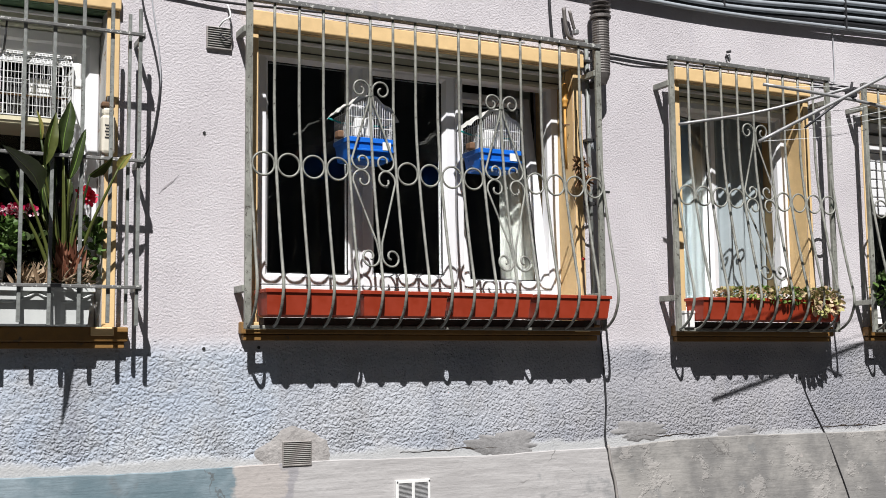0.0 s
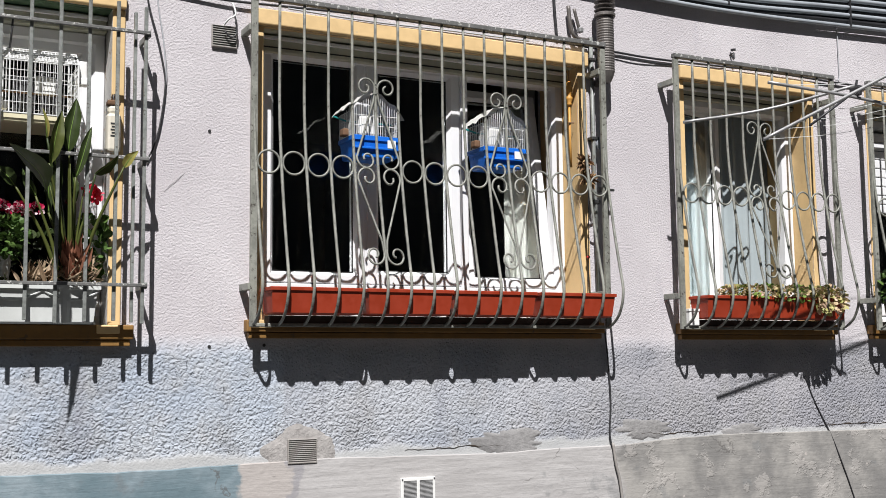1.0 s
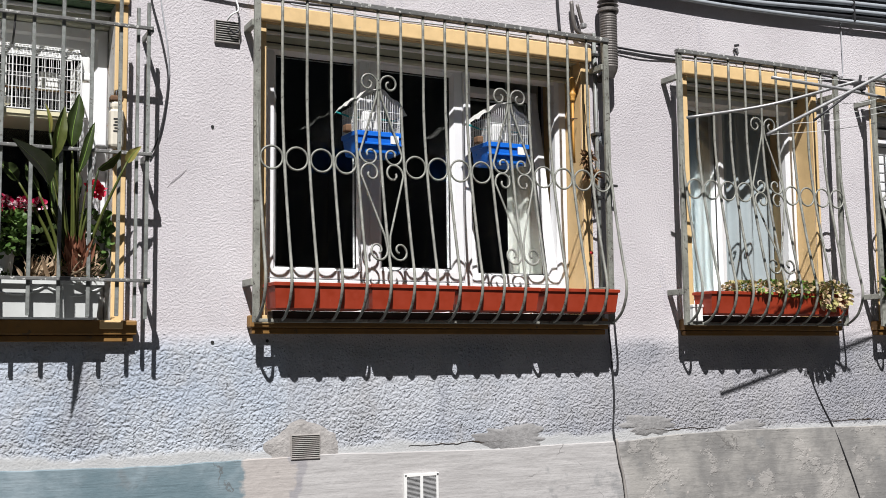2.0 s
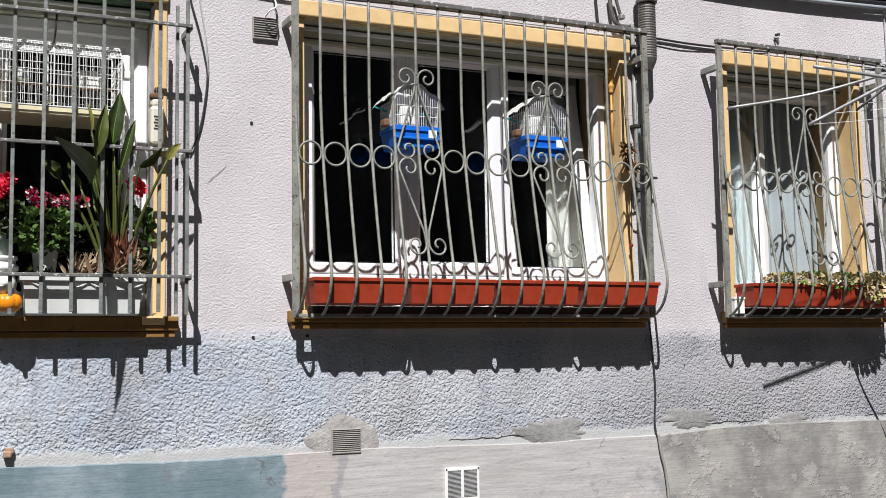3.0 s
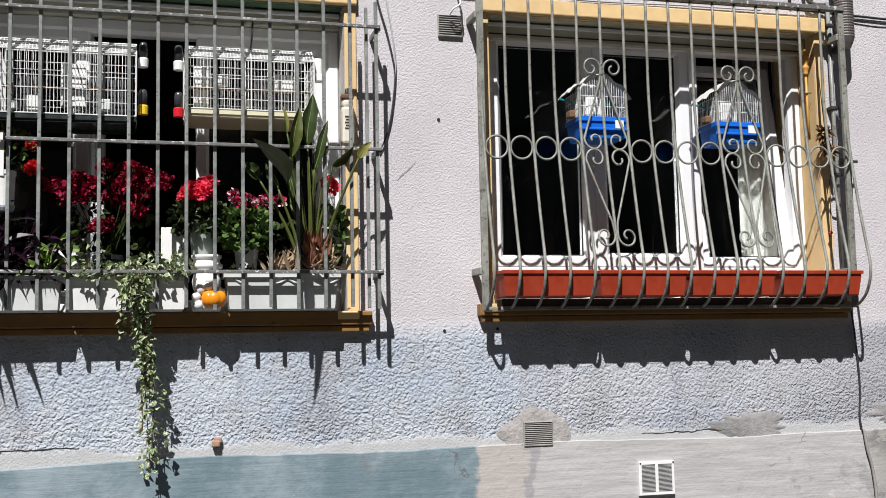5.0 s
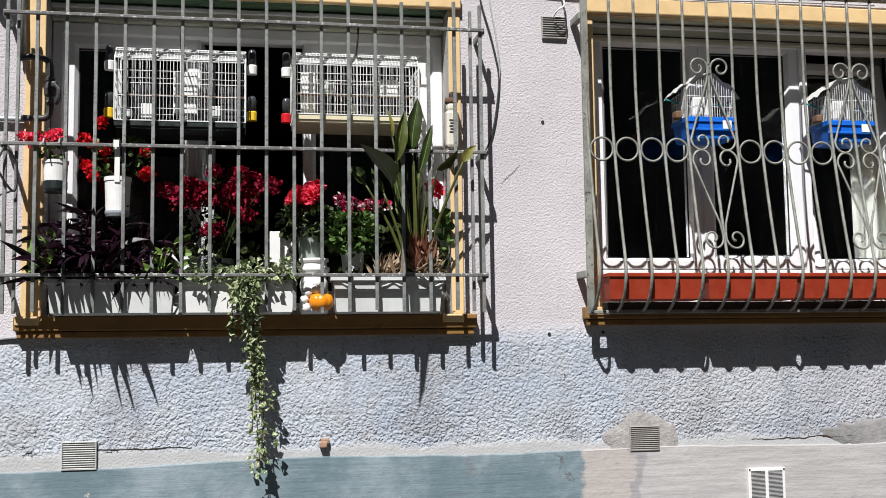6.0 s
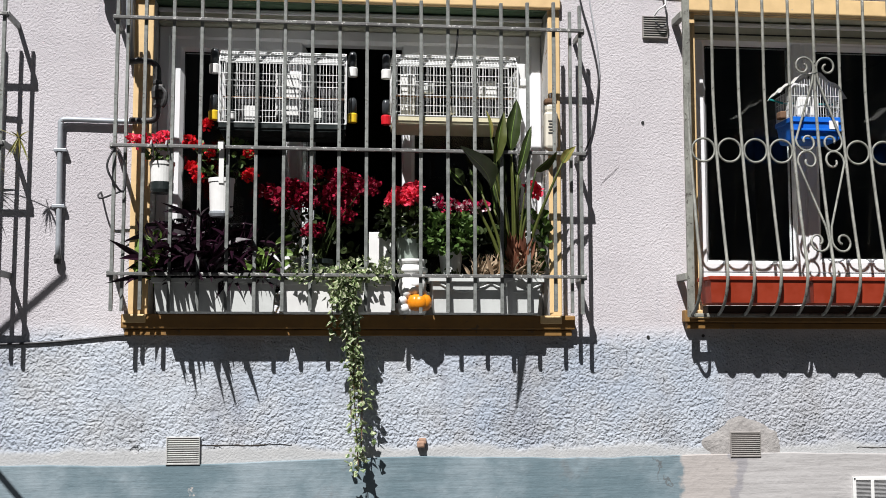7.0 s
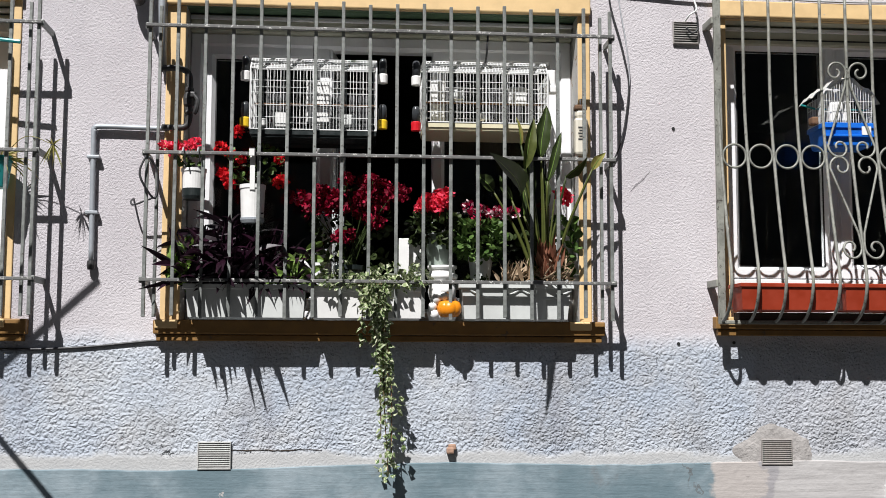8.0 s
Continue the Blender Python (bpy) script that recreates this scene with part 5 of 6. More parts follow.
# ---- fittings on the wall ----
def vent_slats(t, x0, x1, z0, z1, n, material):
    step = (z1 - z0) / n
    for k in range(n):
        z = z0 + step * (k + 0.5)
        v = [(x0, -0.004, z + step * 0.42), (x1, -0.004, z + step * 0.42), (x1, -0.013, z - step * 0.28), (x0, -0.013, z - step * 0.28)]
        v += [(p[0], p[1] + 0.001, p[2] - 0.002) for p in v]
        part("slat", Shape().add(v, [(0, 1, 2, 3), (7, 6, 5, 4), (0, 4, 5, 1), (1, 5, 6, 2), (2, 6, 7, 3), (3, 7, 4, 0)]), material, t)


def vent_grille(x0, x1, z0, z1, material, n, label, rim=0.008, out=0.0, slat=None, double=False):
    t = thing("vent", ((x0 + x1) / 2, 0, z0), label, "vent", "wall vents")
    part("backing", Shape().box(x0 + 0.002, x1 - 0.002, -0.003, 0.0, z0 + 0.002, z1 - 0.002), GASKET, t)
    part("rim", Shape().ring_frame(x0, x1, z0, z1, [(0, 0.0), (0, -0.012), (0.002, -0.014), (rim, -0.014), (rim, 0.0)]), material, t)
    if double:
        m = (x0 + x1) / 2
        part("mullion", Shape().box(m - 0.007, m + 0.007, -0.015, -0.001, z0 + rim, z1 - rim, 0.002), material, t)
        vent_slats(t, x0 + rim, m - 0.007, z0 + rim, z1 - rim, n, slat)
        vent_slats(t, m + 0.007, x1 - rim, z0 + rim, z1 - rim, n, slat)
        for x in (x0 + 0.006, x1 - 0.006):
            part("screw", Shape().box(x - 0.003, x + 0.003, -0.0165, -0.0135, z1 - 0.009, z1 - 0.003), GASKET, t)
    else:
        vent_slats(t, x0 + rim, x1 - rim, z0 + rim, z1 - rim, n, slat or material)
    t.location.y -= out
    return t


vent_grille(-0.124, -0.018, 3.098, 3.192, VENT, 9, "small grey slatted vent under the cables", 0.003)
vent_grille(0.211, 0.338, 1.376, 1.477, VENT, 12, "beige slatted vent set in a mortar patch", 0.003)
vent_grille(-2.028, -1.900, 1.366, 1.473, VENT_PALE, 12, "pale grey slatted vent low on the wall", 0.004)
vent_grille(0.719, 0.884, 1.15, 1.292, WHITE_PLASTIC, 22, "white framed double vent with fine grey slats on the plinth", 0.012, 0.009, SLAT_GREY, True)


def blob(x, z, rx, rz, depth, seed, rag=1.0):
    """A smear of mortar with an uneven edge."""
    n, vs = 64, [(x, -depth, z)]
    for q, (f, d) in enumerate(((0.6, 0.95), (0.9, 0.6), (1.0, 0.0))):
        for k in range(n):
            a = 2 * math.pi * k / n
            w = 1 + rag * 0.3 * noise.noise(Vector((math.cos(a) * 1.5 + seed, math.sin(a) * 1.5, seed))) + rag * 0.22 * noise.noise(Vector((math.cos(a) * 4.5 + seed, math.sin(a) * 4.5, seed * 2)))
            vs.append((x + rx * f * w * math.cos(a), -depth * d + (0.002 if q == 2 else 0), z + rz * f * w * math.sin(a)))
    fs = [(0, 1 + k, 1 + (k + 1) % n) for k in range(n)]
    fs += [(1 + q * n + k, 1 + (q + 1) * n + k, 1 + (q + 1) * n + (k + 1) % n, 1 + q * n + (k + 1) % n) for q in range(2) for k in range(n)]
    return Shape().add(vs, fs)


for x, z, rx, rz, sd in ((0.270, 1.43, 0.165, 0.10, 1.3), (1.28, 1.425, 0.20, 0.055, 4.1), (2.02, 1.46, 0.17, 0.05, 6.6), (2.66, 1.425, 0.13, 0.04, 8.4)):
    single("mortar_patch", blob(x, z, rx, rz, 0.004 if rz > 0.09 else 0.0025, sd, 0.7 if rz > 0.09 else 1.5), MORTAR if rz > 0.09 else MORTAR_DARK, "smooth grey mortar patch on the stucco", "mortar patch", "structure", smooth=True, closed=False)

t = thing("broken_bracket", (-1.046, 0, 1.43), "stub of broken brick sticking out of the wall", "stub")
part("stub", Shape().box(-1.062, -1.032, -0.03, 0.0, 1.425, 1.450, 0.006).box(-1.055, -1.024, -0.022, 0.0, 1.438, 1.462, 0.006), BRICK, t)
# Drilled holes as flat black discs, the colour standing in for their depth
for nm, x, z in (("wall_hole", -0.128, 2.743), ("wall_hole", -0.12, 1.86), ("wall_hole", 0.11, 1.865)):
    single(nm, Shape().lathe([(0.001, 0), (0.007, 0), (0.006, 0.004), (0.001, 0.004)], (0, 0, 0), 10), GASKET, "black disc drawn for the dark depth of a drilled hole", "plug").matrix_world = pose(x, -0.0005, z, 90)


def build_crack(x0, x1, z, seed, label):
    """Ragged plaster crack: a raised strip of changing width, dark for the gap's shade."""
    n, lo, hi = 80, [], []
    for k in range(n + 1):
        x = x0 + (x1 - x0) * k / n
        mid = z + 0.010 * noise.noise(Vector((x * 9, seed, 0))) + 0.004 * noise.noise(Vector((x * 40, seed, 1)))
        half = max(0.00015, 0.0042 * (0.25 + noise.noise(Vector((x * 17, seed, 2)))) * math.sin(math.pi * (0.03 + 0.94 * k / n)))
        lo.append((x, -0.0028, mid - half))
        hi.append((x, -0.0028, mid + half))
    back = [(p[0], 0.001, p[2]) for p in hi]
    s = Shape().add(lo + hi + back, [(k, k + 1, n + 2 + k, n + 1 + k) for k in range(n)] + [(n + 1 + k, n + 2 + k, 2 * n + 3 + k, 2 * n + 2 + k) for k in range(n)])
    return single("wall_crack", s, SOIL, label, "crack", "structure", closed=False)


build_crack(1.98, 2.44, 1.432, 1.0, "dark ragged crack in the plaster above the plinth")
build_crack(3.15, 3.70, 1.438, 2.0, "dark ragged crack in the plaster above the plinth")
build_crack(-1.95, -1.55, 1.440, 3.0, "thin dark crack under the lumpy stucco")
build_crack(0.75, 1.25, 1.412, 5.0, "thin dark crack above the pale plinth")


def run_cable(name, pts, r, material, label, category, n=6, sides=6):
    return single(name, Shape().tube(arc(pts, n), r, sides), material, label, category, smooth=True)


run_cable("wall_cable", [(-0.75, -0.012, 3.32), (-0.3, -0.012, 3.305), (0.0, -0.02, 3.30), (0.5, -0.025, 3.315), (1.0, -0.02, 3.318), (1.5, -0.02, 3.32), (1.9, -0.012, 3.312), (2.2, -0.012, 3.306), (2.9, -0.015, 3.318), (3.6, -0.012, 3.312), (4.6, -0.012, 3.33)], 0.0055, CABLE, "black cable clipped along the wall above the windows", "cable")
run_cable("wall_cable", [(1.9, -0.012, 3.295), (2.05, -0.012, 3.286), (2.25, -0.006, 3.288), (2.6, -0.008, 3.305)], 0.0028, CABLE, "thin black cable sagging beside the thicker one", "cable")
run_cable("wall_cable", [(0.2, -0.03, 3.296), (0.6, -0.034, 3.288), (1.0, -0.03, 3.298), (1.4, -0.03, 3.30)], 0.004, CABLE_GREY, "thin pale cable over the window head", "cable")
run_cable("wall_cable", [(-0.40, -0.012, 3.5), (-0.392, -0.012, 3.277), (-0.345, -0.014, 3.09), (-0.318, -0.012, 2.96), (-0.316, -0.012, 2.88), (-0.335, -0.012, 2.74), (-0.36, -0.012, 2.65), (-0.385, -0.012, 2.60)], 0.0038, CABLE, "black cable hanging in a loop down the wall", "cable")
run_cable("wall_cable", [(-0.37, -0.012, 3.5), (-0.352, -0.012, 3.277), (-0.325, -0.014, 3.10), (-0.312, -0.012, 2.97), (-0.314, -0.012, 2.90)], 0.003, CABLE_GREY, "pale cable beside the black one", "cable")
run_cable("wall_cable", [(-3.4, -0.006, 1.835), (-2.8, -0.006, 1.826), (-2.5, -0.006, 1.834), (-2.25, -0.007, 1.858), (-2.17, -0.012, 1.863)], 0.005, CABLE, "black cable running along the wall under the sills", "cable")
run_cable("wall_cable", [(1.80, -0.02, 1.93), (1.818, -0.014, 1.80), (1.83, -0.012, 1.60), (1.822, -0.010, 1.45), (1.83, -0.014, 1.38)], 0.0042, CABLE, "black cable running down the wall from the sill", "cable")
run_cable("conduit", [(1.83, -0.022, 1.40), (1.845, -0.022, 1.30), (1.868, -0.022, 1.20), (1.88, -0.022, 1.0), (1.88, -0.022, 0.3)], 0.0065, VENT, "mortar-covered conduit on the plinth", "conduit")
run_cable("wall_cable", [(-0.075, -0.004, 3.19), (-0.06, -0.03, 3.215), (-0.03, -0.03, 3.24), (-0.04, -0.02, 3.29)], 0.004, WIRE, "white wire hooked over the vent", "cable")
run_cable("wall_cable", [(-0.075, -0.025, 3.165), (-0.05, -0.03, 3.14), (-0.025, -0.03, 3.16), (-0.03, -0.03, 3.215)], 0.004, CABLE, "black wire loop at the vent", "cable")
run_cable("wall_cable", [(3.43, -0.008, 3.65), (3.432, -0.008, 3.5), (3.43, -0.008, 3.345), (3.40, -0.012, 3.325)], 0.003, CABLE_GREY, "thin pale wire running up the wall", "cable")
run_cable("wall_cable", [(1.555, -0.012, 3.62), (1.557, -0.012, 3.50), (1.568, -0.012, 3.34)], 0.007, CABLE, "dark cable dropping to the window head", "cable")

# the bundle of pipes high on the wall; black tubes fill its shaded gaps
for za, zb, y, rad, mat in ((3.611, 3.653, -0.034, 0.0115, STEEL), (3.651, 3.717, -0.036, 0.013, STEEL), (3.690, 3.763, -0.036, 0.013, STEEL), (3.728, 3.806, -0.036, 0.013, STEEL), (3.768, 3.850, -0.036, 0.013, STEEL),
                            (3.631, 3.687, -0.020, 0.017, CABLE), (3.672, 3.741, -0.018, 0.015, CABLE), (3.710, 3.786, -0.018, 0.015, CABLE), (3.750, 3.830, -0.018, 0.015, CABLE)):
    run_cable("pipe_or_gap_fill", [(1.2, y, za + 0.02), (1.98, y, za + 0.004), (2.68, y, za), (3.8, y, zb), (6.5, y, zb + 0.12)], rad, mat, ("black" if mat is CABLE else "pale grey") + " tube in a pipe bundle high on the wall, its shaded gaps filled with black tubes", "pipe")
for x in (2.62, 3.5):
    t = thing("pipe_bracket", (x, 0, 3.6), "dark bracket holding the pipe bundle", "bracket")
    part("strap", Shape().box(x - 0.005, x + 0.005, -0.052, 0.0, 3.64, 3.90, 0.002), CABLE, t)


def build_flue(x, y, z0, label):
    t = thing("flue", (x, y, z0), label, "flue", "wall flues")
    prof = [(0.001, 0), (0.022, 0.004), (0.034, 0.03)]
    for k in range(22):
        z = 0.05 + k * 0.0125
        prof += [(0.0405, z), (0.0425, z + 0.005), (0.0425, z + 0.008), (0.0405, z + 0.0118)]
    prof += [(0.040, 0.33), (0.001, 0.332)]
    part("pipe", Shape().lathe(prof, (x, y, z0), 24), FLUE, t, "corrugated pipe", smooth=False)
    part("collar", Shape().lathe([(0.001, 0.326), (0.049, 0.326), (0.052, 0.33), (0.052, 0.342), (0.048, 0.346), (0.001, 0.346)], (x, y, z0), 24), FLUE, t)
    for k in range(3):
        part("cap_disc", Shape().lathe([(0.001, 0), (0.049, 0.001), (0.053, 0.004), (0.049, 0.007), (0.001, 0.010)], (x, y, z0 + 0.357 + k * 0.021), 24), FLUE, t)
    part("core", Shape().lathe([(0.001, 0.34), (0.030, 0.34), (0.030, 0.41), (0.001, 0.41)], (x, y, z0), 16), FLUE, t)
    part("wall_spigot", Shape().tube([(x, y, z0 + 0.02), (x, 0.0, z0 + 0.02)], 0.022, 12), FLUE, t)
    return t


build_flue(1.80, -0.085, 3.125, "dark corrugated metal flue with a louvred cap")
build_flue(-2.30, -0.085, 3.20, "dark corrugated metal flue beside the window head")

t = thing("bent_pipe", (1.66, -0.04, 3.32), "grey U-shaped pipe with a small valve", "pipe")
part("pipe", Shape().tube(arc([(1.622, -0.035, 3.50), (1.63, -0.035, 3.42), (1.645, -0.035, 3.365), (1.68, -0.035, 3.345), (1.735, -0.035, 3.345)], 5), 0.010, 10), FLUE, t, smooth=True)
part("pipe", Shape().tube(arc([(1.655, -0.035, 3.49), (1.675, -0.035, 3.42), (1.69, -0.035, 3.38)], 5), 0.008, 10), FLUE, t, smooth=True)
part("valve", Shape().box(1.675, 1.70, -0.05, -0.02, 3.375, 3.40, 0.005), ALUMINIUM, t)
t = thing("riser_pipe", (1.765, -0.03, 1.95), "grey riser pipe clipped beside the window", "pipe")
part("pipe", Shape().tube([(1.752, -0.03, 3.36), (1.755, -0.03, 2.7), (1.765, -0.03, 1.95)], 0.0095, 10), IRON_BLUE, t, smooth=True)
for z in (3.25, 2.86, 2.55):
    part("clip", Shape().box(1.738, 1.778, -0.044, 0.0, z - 0.008, z + 0.008, 0.003), BLACK_PIPE, t)
part("disc", Shape().tube([(1.79, -0.035, 2.83), (1.79, -0.05, 2.83)], 0.028, 20), STEEL, t)
t = thing("gas_tap", (1.83, -0.05, 2.60), "black gas tap on the wall beside the grille", "tap")
part("body", Shape().tube([(1.80, 0.0, 2.615), (1.80, -0.05, 2.615), (1.80, -0.07, 2.615)], 0.014, 10).tube([(1.79, -0.06, 2.57), (1.79, -0.06, 2.66)], 0.010, 10), BLACK_PIPE, t)
part("lever", Shape().box(1.78, 1.84, -0.075, -0.065, 2.60, 2.612, 0.003), BLACK_PIPE, t)

t = thing("wall_pipe", (-2.455, -0.019, 2.15), "bluish grey pipe bent along the wall, capped at its foot", "pipe")
part("pipe", Shape().tube(arc([(-2.452, -0.019, 2.165), (-2.455, -0.019, 2.4), (-2.458, -0.019, 2.66), (-2.455, -0.019, 2.695), (-2.43, -0.019, 2.702), (-2.3, -0.019, 2.70), (-2.175, -0.019, 2.698)], 5), 0.0105, 12), STEEL, t, smooth=True)
part("cap", Shape().lathe([(0.001, -0.02), (0.014, -0.018), (0.017, 0.0), (0.015, 0.016), (0.001, 0.018)], (-2.452, -0.019, 2.155), 14), BLACK_PIPE, t)
for z in (2.58, 2.36):
    part("clip", Shape().box(-2.48, -2.432, -0.032, 0.0, z - 0.006, z + 0.006, 0.002), STEEL, t)
t = thing("gas_pipe", (-2.2, -0.05, 2.7), "grey and black gas pipe with a valve beside the window", "pipe")
part("riser", Shape().tube([(-2.208, -0.035, 3.7), (-2.204, -0.035, 3.2), (-2.196, -0.035, 2.94)], 0.0155, 12), STEEL, t, smooth=True)
part("branch", Shape().tube(arc([(-2.20, -0.045, 2.93), (-2.16, -0.055, 2.935), (-2.115, -0.055, 2.93), (-2.09, -0.055, 2.91), (-2.085, -0.055, 2.87), (-2.085, -0.055, 2.80), (-2.085, -0.055, 2.73), (-2.10, -0.055, 2.70), (-2.14, -0.05, 2.697), (-2.19, -0.035, 2.70)], 4), 0.0125, 10), BLACK_PIPE, t, smooth=True)
part("valve", Shape().lathe([(0.001, -0.06), (0.014, -0.06), (0.018, -0.053), (0.014, -0.046), (0.013, -0.03), (0.021, -0.024), (0.023, 0.0), (0.020, 0.018), (0.014, 0.026), (0.018, 0.032), (0.018, 0.042), (0.012, 0.048), (0.001, 0.049)], (-2.087, -0.057, 2.81), 12), BLACK_PIPE, t)
part("valve_knob", Shape().box(-2.088, -2.058, -0.085, -0.03, 2.812, 2.836, 0.006), BLACK_PIPE, t)
part("valve_handle", Shape().tube(arc([(-2.068, -0.08, 2.825), (-2.050, -0.09, 2.80), (-2.052, -0.09, 2.77), (-2.062, -0.085, 2.745)], 4), [0.006, 0.0065, 0.007, 0.0075, 0.008, 0.008, 0.009, 0.009, 0.010, 0.010, 0.010, 0.009, 0.007], 8), BLACK_PIPE, t)
single("wall_hook", Shape().tube(arc([(-2.30, 0.0, 2.42), (-2.30, -0.06, 2.40), (-2.285, -0.08, 2.385), (-2.24, -0.09, 2.40), (-2.195, -0.10, 2.415)], 5), 0.004, 6), CABLE, "thin black wire hook bent out from the wall", "hook", smooth=True)
single("cable_loop", Shape().tube(arc([(-2.225, -0.18, 2.56), (-2.245, -0.19, 2.50), (-2.23, -0.19, 2.45), (-2.19, -0.16, 2.40), (-2.185, -0.15, 2.50), (-2.215, -0.17, 2.56)], 5), 0.0045, 6), CABLE, "black cable looped over the grille rail", "cable", smooth=True)
t = thing("bottle", (-0.53, -0.045, 2.61), "cream plastic bottle with dark printing hung against the yellow jamb", "bottle")
part("body", Shape().box(-0.553, -0.500, -0.085, -0.035, 2.612, 2.765, 0.012).box(-0.549, -0.504, -0.079, -0.041, 2.76, 2.80, 0.014), CREAM_WHITE, t)
part("cap", Shape().box(-0.552, -0.502, -0.081, -0.039, 2.796, 2.818, 0.006), BROWN, t)
part("neck_hook", Shape().tube(arc([(-0.526, -0.06, 2.815), (-0.526, -0.055, 2.84), (-0.511, -0.03, 2.85), (-0.501, -0.014, 2.84)], 4), 0.003, 6), CABLE, t)
for k in range(5):
    part("print_bar", Shape().box(-0.541 + 0.004 * (k % 2), -0.516 - 0.003 * (k % 3), -0.0865, -0.084, 2.672 + k * 0.012, 2.678 + k * 0.012), GASKET, t)
t = thing("nail", (2.655, -0.01, 3.40), "bent black nail in the wall", "nail")
part("shank", Shape().tube([(2.655, 0.0, 3.385), (2.655, -0.03, 3.39), (2.655, -0.035, 3.36)], 0.005, 6).tube([(2.655, -0.01, 3.41), (2.67, -0.03, 3.41)], 0.007, 6), CABLE, t)

# ornaments by the jamb
t = thing("bamboo_chime", (1.64, -0.02, 2.62), "orange bamboo chime hanging by the window jamb", "chime")
part("cane", Shape().tube([(1.652, 0.02, 3.03), (1.652, 0.02, 2.85), (1.655, 0.02, 2.72)], 0.006, 10), BAMBOO, t, smooth=True)
part("turned_head", Shape().lathe([(0.001, 0), (0.010, 0.0), (0.013, 0.012), (0.010, 0.02), (0.017, 0.032), (0.017, 0.042), (0.010, 0.05), (0.012, 0.06), (0.018, 0.075), (0.018, 0.09), (0.010, 0.10), (0.013, 0.115), (0.001, 0.125)], (1.652, 0.02, 3.02), 16), BAMBOO, t, smooth=True)
part("cross_pin", Shape().tube([(1.634, 0.012, 2.935), (1.672, 0.012, 2.938)], 0.003, 6), BROWN, t)
part("cord", Shape().tube([(1.652, 0.02, 3.14), (1.654, 0.02, 3.20)], 0.002, 5), CABLE, t)
t = thing("dried_bunch", (1.70, -0.04, 2.6), "bunch of dried brown leaves hung on a cord", "dried plant")
s = Shape()
for k in range(130):
    c = Vector((1.665, -0.075, 2.735) if k < 65 else (1.69, -0.075, 2.655))
    d = Vector((rnd(-1, 1), rnd(-1, 0.5), rnd(-1, 1))).normalized()
    s.blade(c + d * 0.008, c + d * rnd(0.03, 0.06), rnd(0.014, 0.026), 0.2, 0.5, 3)
part("foliage", s, DRY_MIX, t, closed=False)
part("cord", Shape().tube([(1.68, -0.04, 3.0), (1.68, -0.07, 2.7), (1.69, -0.07, 2.6), (1.70, -0.04, 2.12)], 0.002, 5), CABLE, t)
part("bead", Shape().lathe([(0.001, -0.008), (0.007, -0.005), (0.009, 0), (0.007, 0.005), (0.001, 0.008)], (1.698, -0.045, 2.28), 12), RED_CAP, t, "red bead")


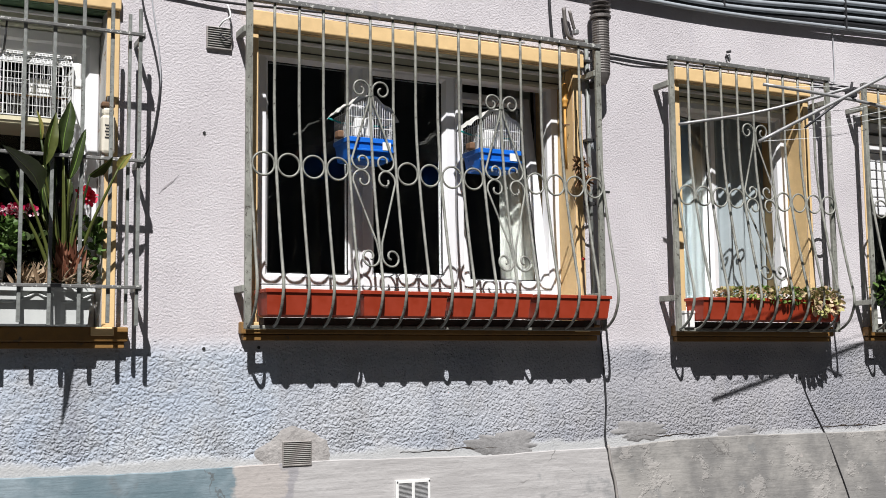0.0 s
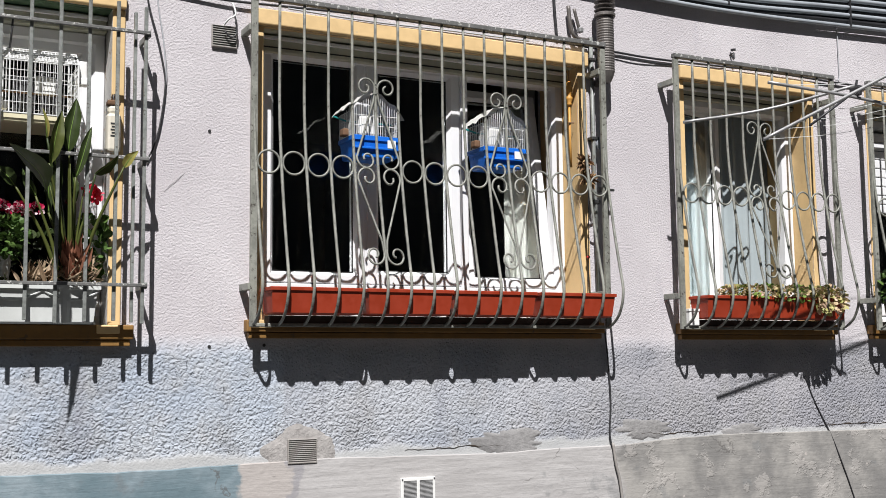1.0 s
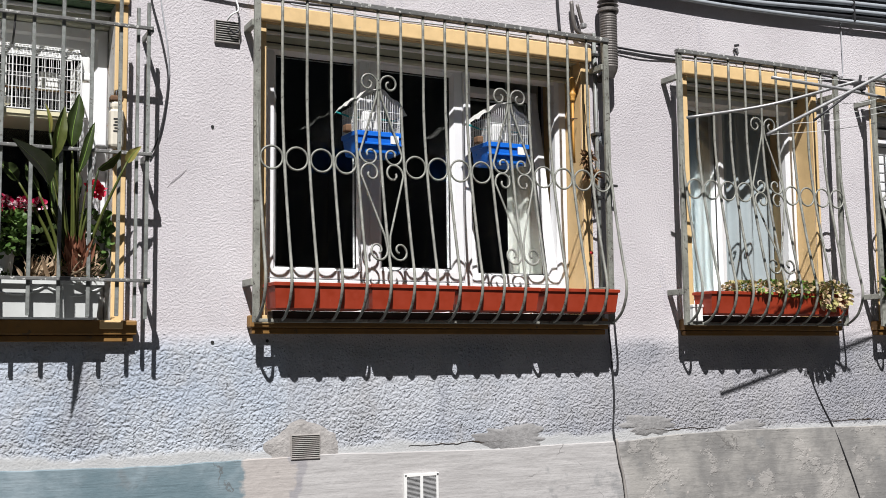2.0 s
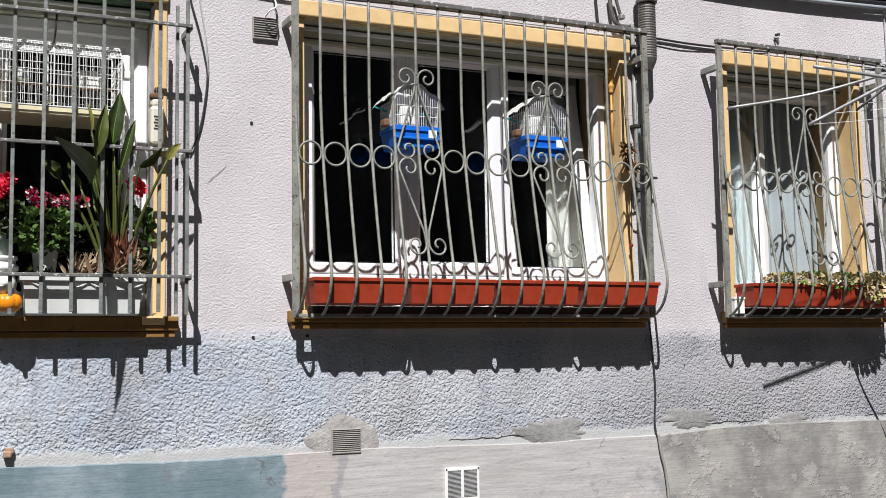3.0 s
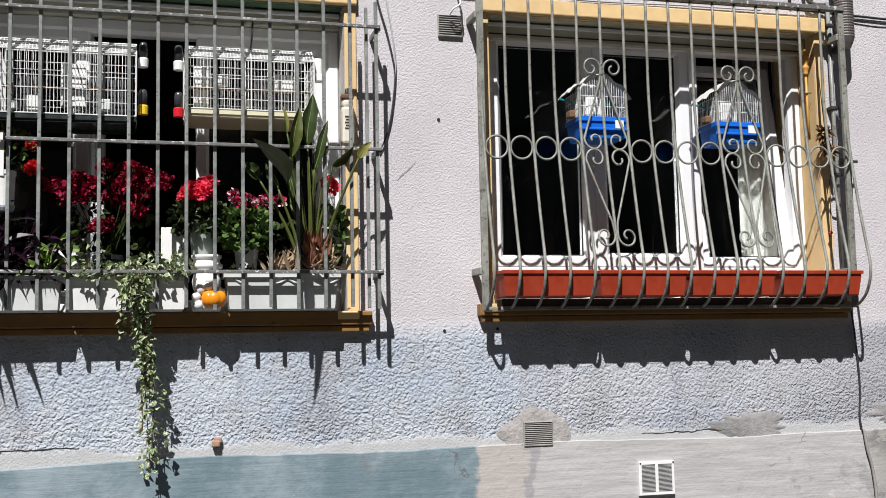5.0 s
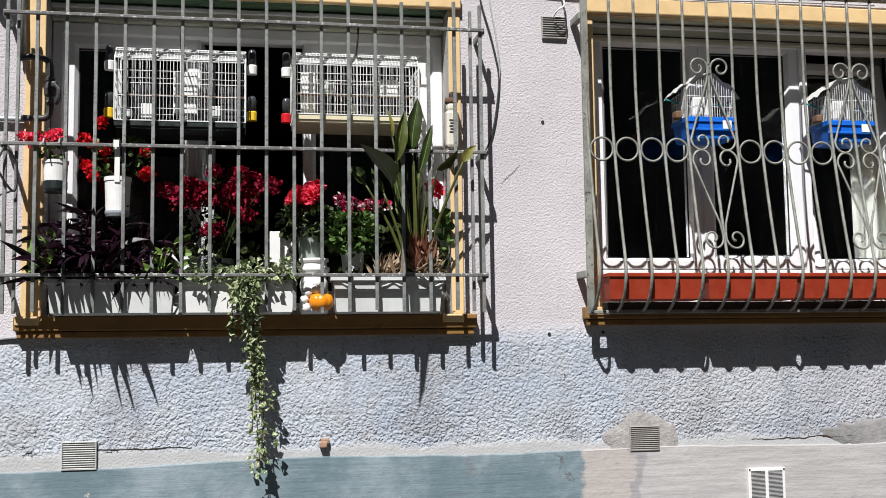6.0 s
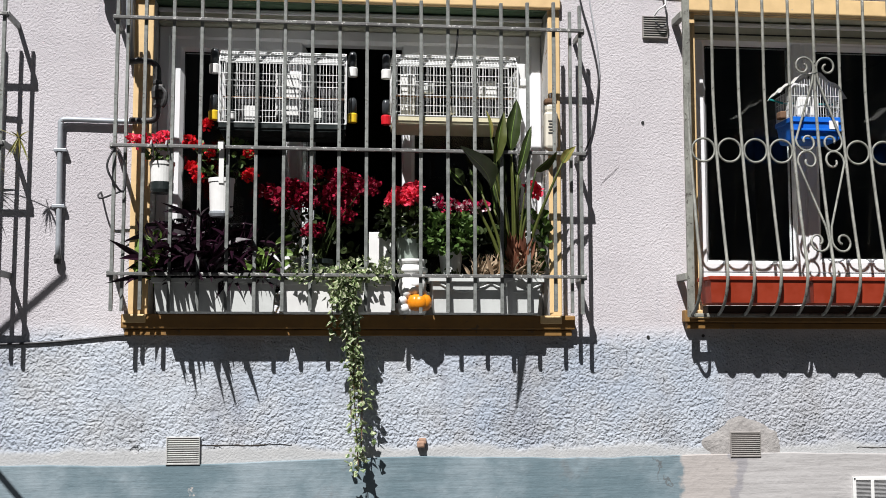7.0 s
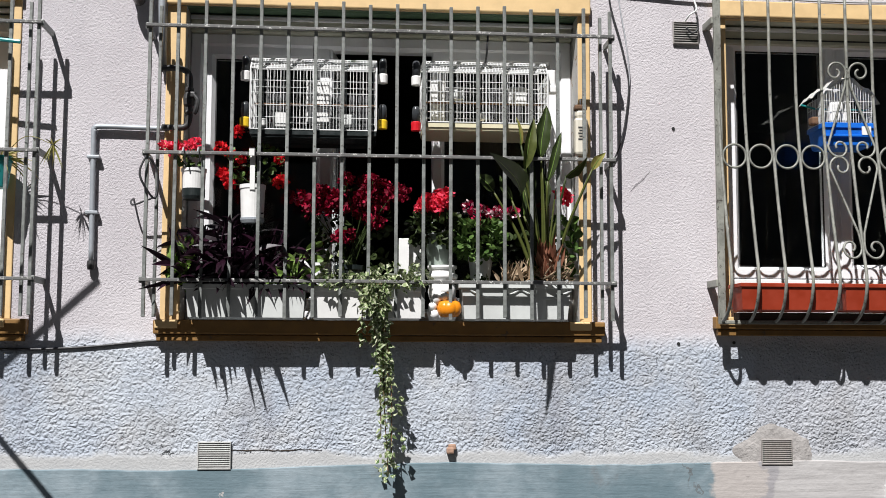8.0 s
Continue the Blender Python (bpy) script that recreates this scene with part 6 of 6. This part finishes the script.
# ---- clothes dryers ----
def build_dryer(dx, dz, label):
    """Folding outdoor dryer: arms crossing at a hub, with cords strung between them."""
    hub = Vector((2.725 + dx, -0.80, 3.01 + dz))
    t = thing("clothes_dryer", hub, label, "clothes dryer", "clothes dryers")
    p = lambda x, y, z: Vector((x + dx, y, z + dz))
    part("hub", Shape().box(hub.x - 0.010, hub.x + 0.012, hub.y - 0.03, hub.y + 0.03, hub.z - 0.022, hub.z + 0.022, 0.006).tube([(hub.x, hub.y, hub.z + 0.015), (hub.x + 0.012, hub.y, hub.z + 0.055)], 0.006, 8), CABLE, t)
    arms = [(p(2.269, -0.72, 3.025), p(2.692, -0.80, 2.985), p(3.03, -0.86, 2.935)), (p(2.081, -0.35, 2.897), p(2.468, -0.50, 2.966), p(2.76, -0.78, 3.05)), (p(2.154, -0.80, 2.739), p(2.613, -0.87, 2.970), p(3.534, -1.01, 3.434))]
    for a in arms:
        part("arm", Shape().tube(arc(a, 6), 0.0078, 10), ALUMINIUM, t, smooth=True)
    part("strut", Shape().tube([p(2.45, -0.78, 2.83), p(2.72, -0.80, 3.01)], 0.006, 8), CABLE, t, smooth=True)
    for a, b in ((p(2.194, -0.76, 2.75), p(2.997, -0.76, 2.885)), (p(2.316, -0.76, 2.809), p(3.002, -0.76, 2.933)), (p(2.493, -0.76, 2.867), p(3.006, -0.76, 2.967)), (p(2.334, -0.72, 3.02), p(3.023, -0.72, 3.123)), (p(2.60, -0.76, 2.925), p(3.0, -0.74, 3.01))):
        c = b + (b - a) * 0.9
        part("cord", Shape().tube(arc([a, (a + b) / 2 + Vector((0, 0, -0.012)), b, c], 4), 0.0014, 4), WIRE, t)
    part("bracket", Shape().tube([p(3.534, -1.01, 3.434), p(4.2, -0.5, 3.52), p(4.5, 0.0, 3.48)], 0.014, 8), ALUMINIUM, t)
    return t


t = thing("clothes_dryer", (-3.3, -0.75, 2.7), "aluminium clothes dryer reaching out beyond the neighbouring window", "clothes dryer", "clothes dryers")
part("arm", Shape().tube([(-2.77, -0.75, 3.175), (-3.97, -0.75, 2.055)], 0.011, 10), ALUMINIUM, t, smooth=True)
part("arm", Shape().tube([(-2.83, -0.75, 2.22), (-3.465, -0.75, 2.97), (-3.97, -0.70, 3.5)], 0.011, 10), ALUMINIUM, t, smooth=True)
part("bracket", Shape().tube([(-3.45, -0.75, 2.52), (-3.5, -0.4, 2.55), (-3.5, -0.17, 2.57)], 0.014, 8), ALUMINIUM, t)
run_cable("wall_cable", [(3.085, -0.004, 1.70), (3.15, -0.004, 1.56), (3.25, -0.006, 1.39), (3.31, -0.013, 1.25), (3.39, -0.013, 1.06), (3.5, -0.013, 0.75)], 0.0035, CABLE, "dark cable slanting down the wall below the sill", "cable")
for k in range(5):
    single("scratch", Shape().tube([(-0.31 + 0.012 * k, -0.0012, 2.48 + 0.011 * k), (-0.285 + 0.014 * k, -0.0012, 2.515 + 0.012 * k)], 0.0009, 5), STUCCO, "shallow scratch in the stucco", "scratch", "structure")
build_dryer(-0.034, 0.006, "worn aluminium folding clothes dryer with white cords")
